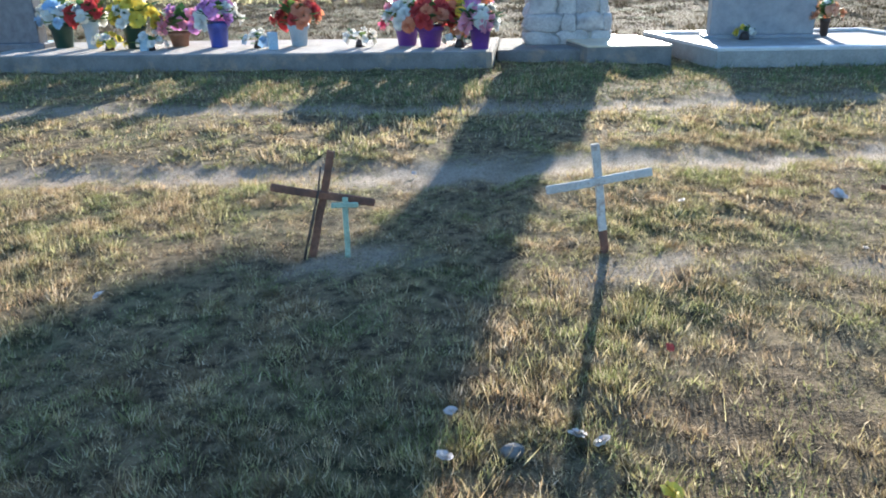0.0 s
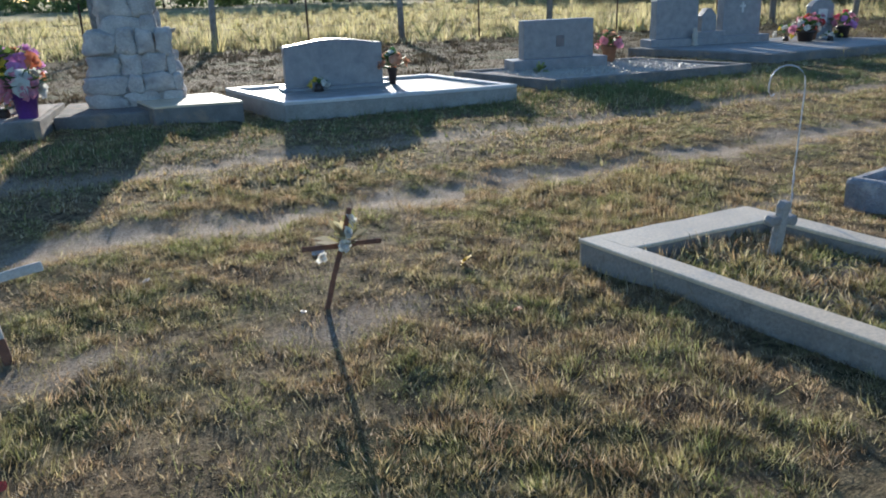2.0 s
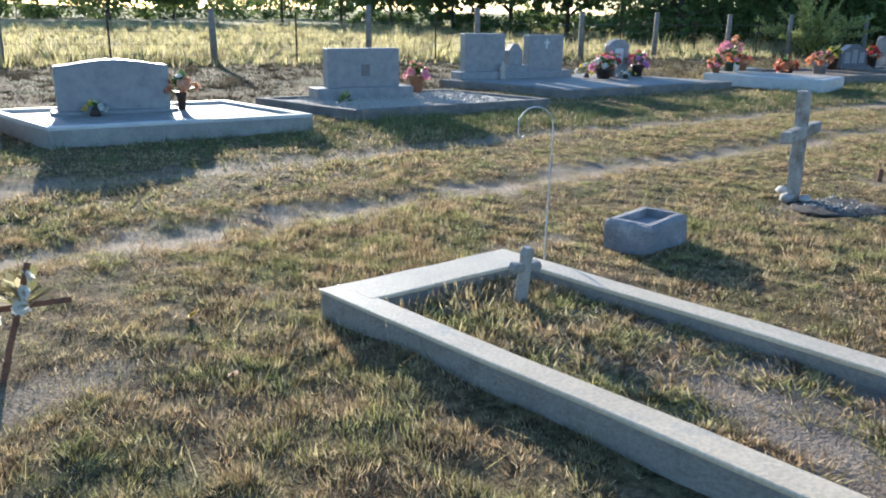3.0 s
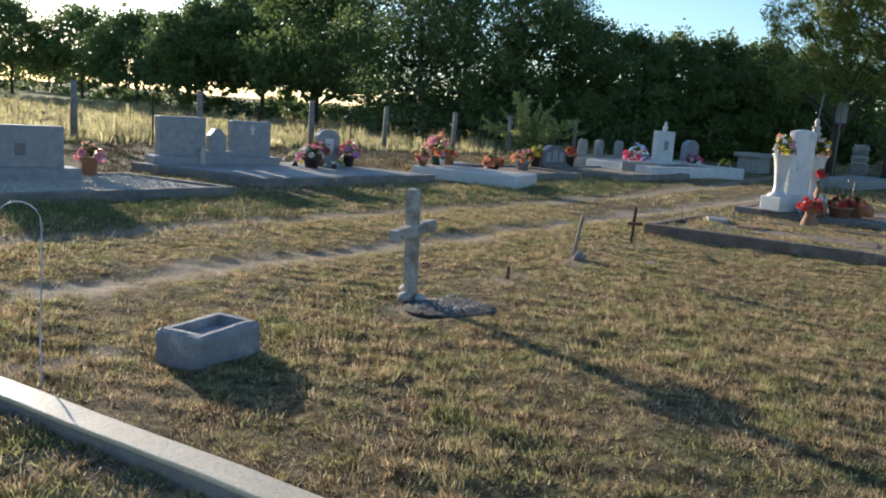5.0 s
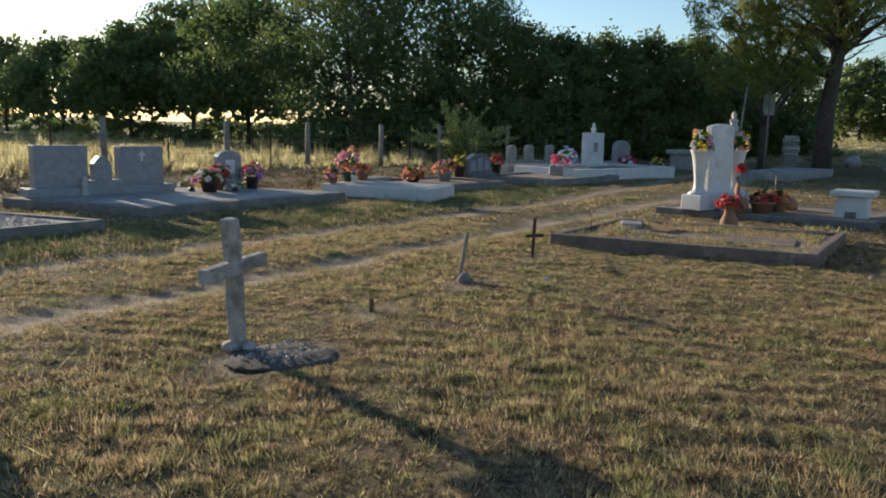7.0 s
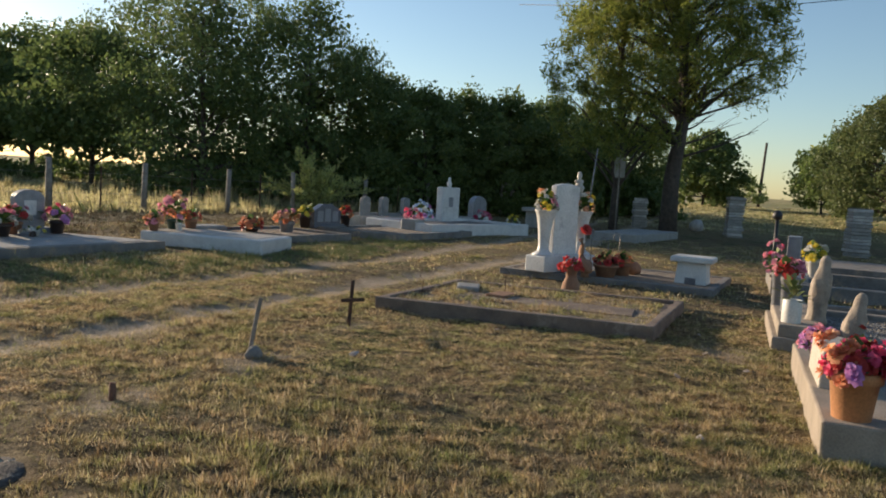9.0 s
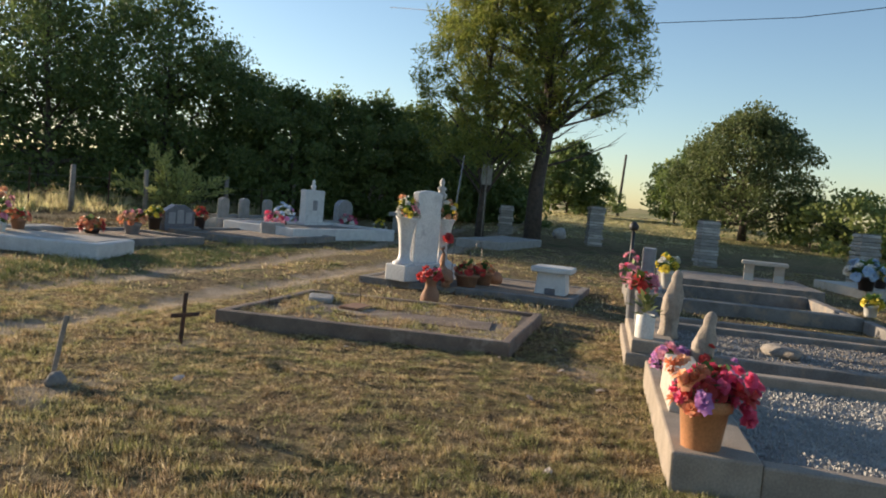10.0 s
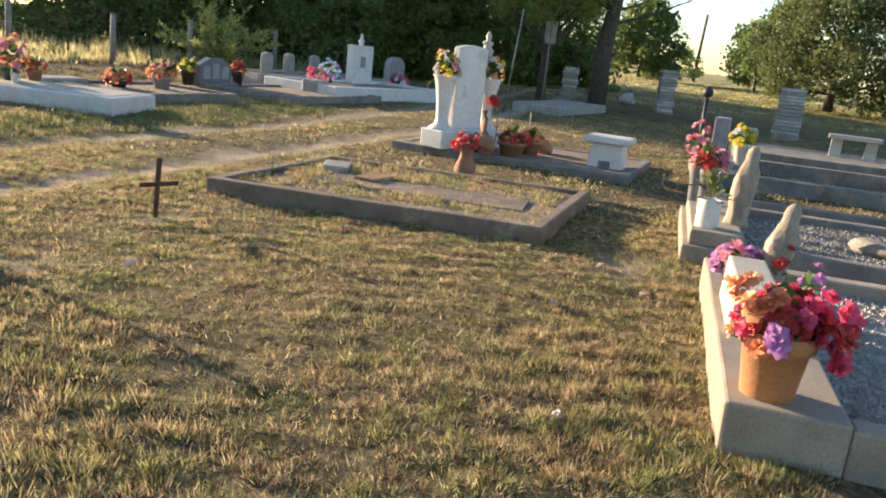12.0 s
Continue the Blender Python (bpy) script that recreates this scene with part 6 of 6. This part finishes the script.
v = blades("grass", "thin dry grass growing over a grave bed", 52000, (12.8, 15.4, -0.9, 2.5), 0.045, 0.008, GRASS, 4, k2_only)
v.location.z = 0.105
v = blades("grass", "dry grass inside a kerbed grave", 26000, (3.75, 4.75, 0.4, 2.6), 0.05, 0.008, GRASS, 12, lambda x, y: np.where(in_rect(x, y, 3.7, 0.33, 1, 0.13, 0.95, 0.05, 2.1), 1.0, 0.0), 0.8, 0.8, 38, 0.034)
v.location.z = 0.055


def verge(x, y):
    d = y - np.interp(x, RUT_X, RUT_Y)
    return open_turf(x, y) * np.clip(1.3 - np.abs(d - 1.15) / 1.0, 0, 1) * np.clip((x - 3) / 4, 0.35, 1)


def beyond_fence(x, y):
    return np.clip((y - fence_y(x) + 1.6) / 1.2, 0, 1)


blades("verge_grass", "longer green grass before the back row of graves, darkened as if shaded", 190000, (-4, 22, 4.6, 9.2), 0.1, 0.011, SHADE_GREEN_GRASS, 5, verge, 0.6)
blades("tall_grass", "tall pale dry grass beyond the fence", 180000, (-30, 60, 10, 60), 0.42, 0.045, TALL_GRASS, 6, beyond_fence, 0.5, 0.35)
blades("tall_grass", "dense tall dry grass along the fence", 110000, (-14, 40, 9, 33), 0.5, 0.026, TALL_GRASS, 15, lambda x, y: np.where(np.abs(y - fence_y(x) - 2.6) < 3.0, 1.0, 0.0) * np.clip((y - fence_y(x) + 0.4) / 0.5, 0, 1), 0.6, 0.35, spread=0.09)
blades("tall_grass", "golden dry grass on the far rise", 60000, (39, 80, -34, 9), 0.13, 0.06, TALL_GRASS, 10, lambda x, y: np.ones_like(x), 0.5, 0.5, spread=0.2)
blades("seed_stalk", "scattered tall dry seed stalks", 4200, (-2, 18, -0.5, 9), 0.22, 0.0035, TALL_GRASS, 7, not_k2, 0.02, 0.6)


def weeds(x, y):
    return np.clip(1 - np.abs(y - fence_y(x) - 1.0) / 1.8, 0, 1)


blades("roadside_weed", "dark leafy weeds along the fence", 9000, (-10, 34, 10, 27), 0.6, 0.05, SHADE_GREEN_GRASS, 8, weeds, 0.85, 0.7, 30, 0.12)
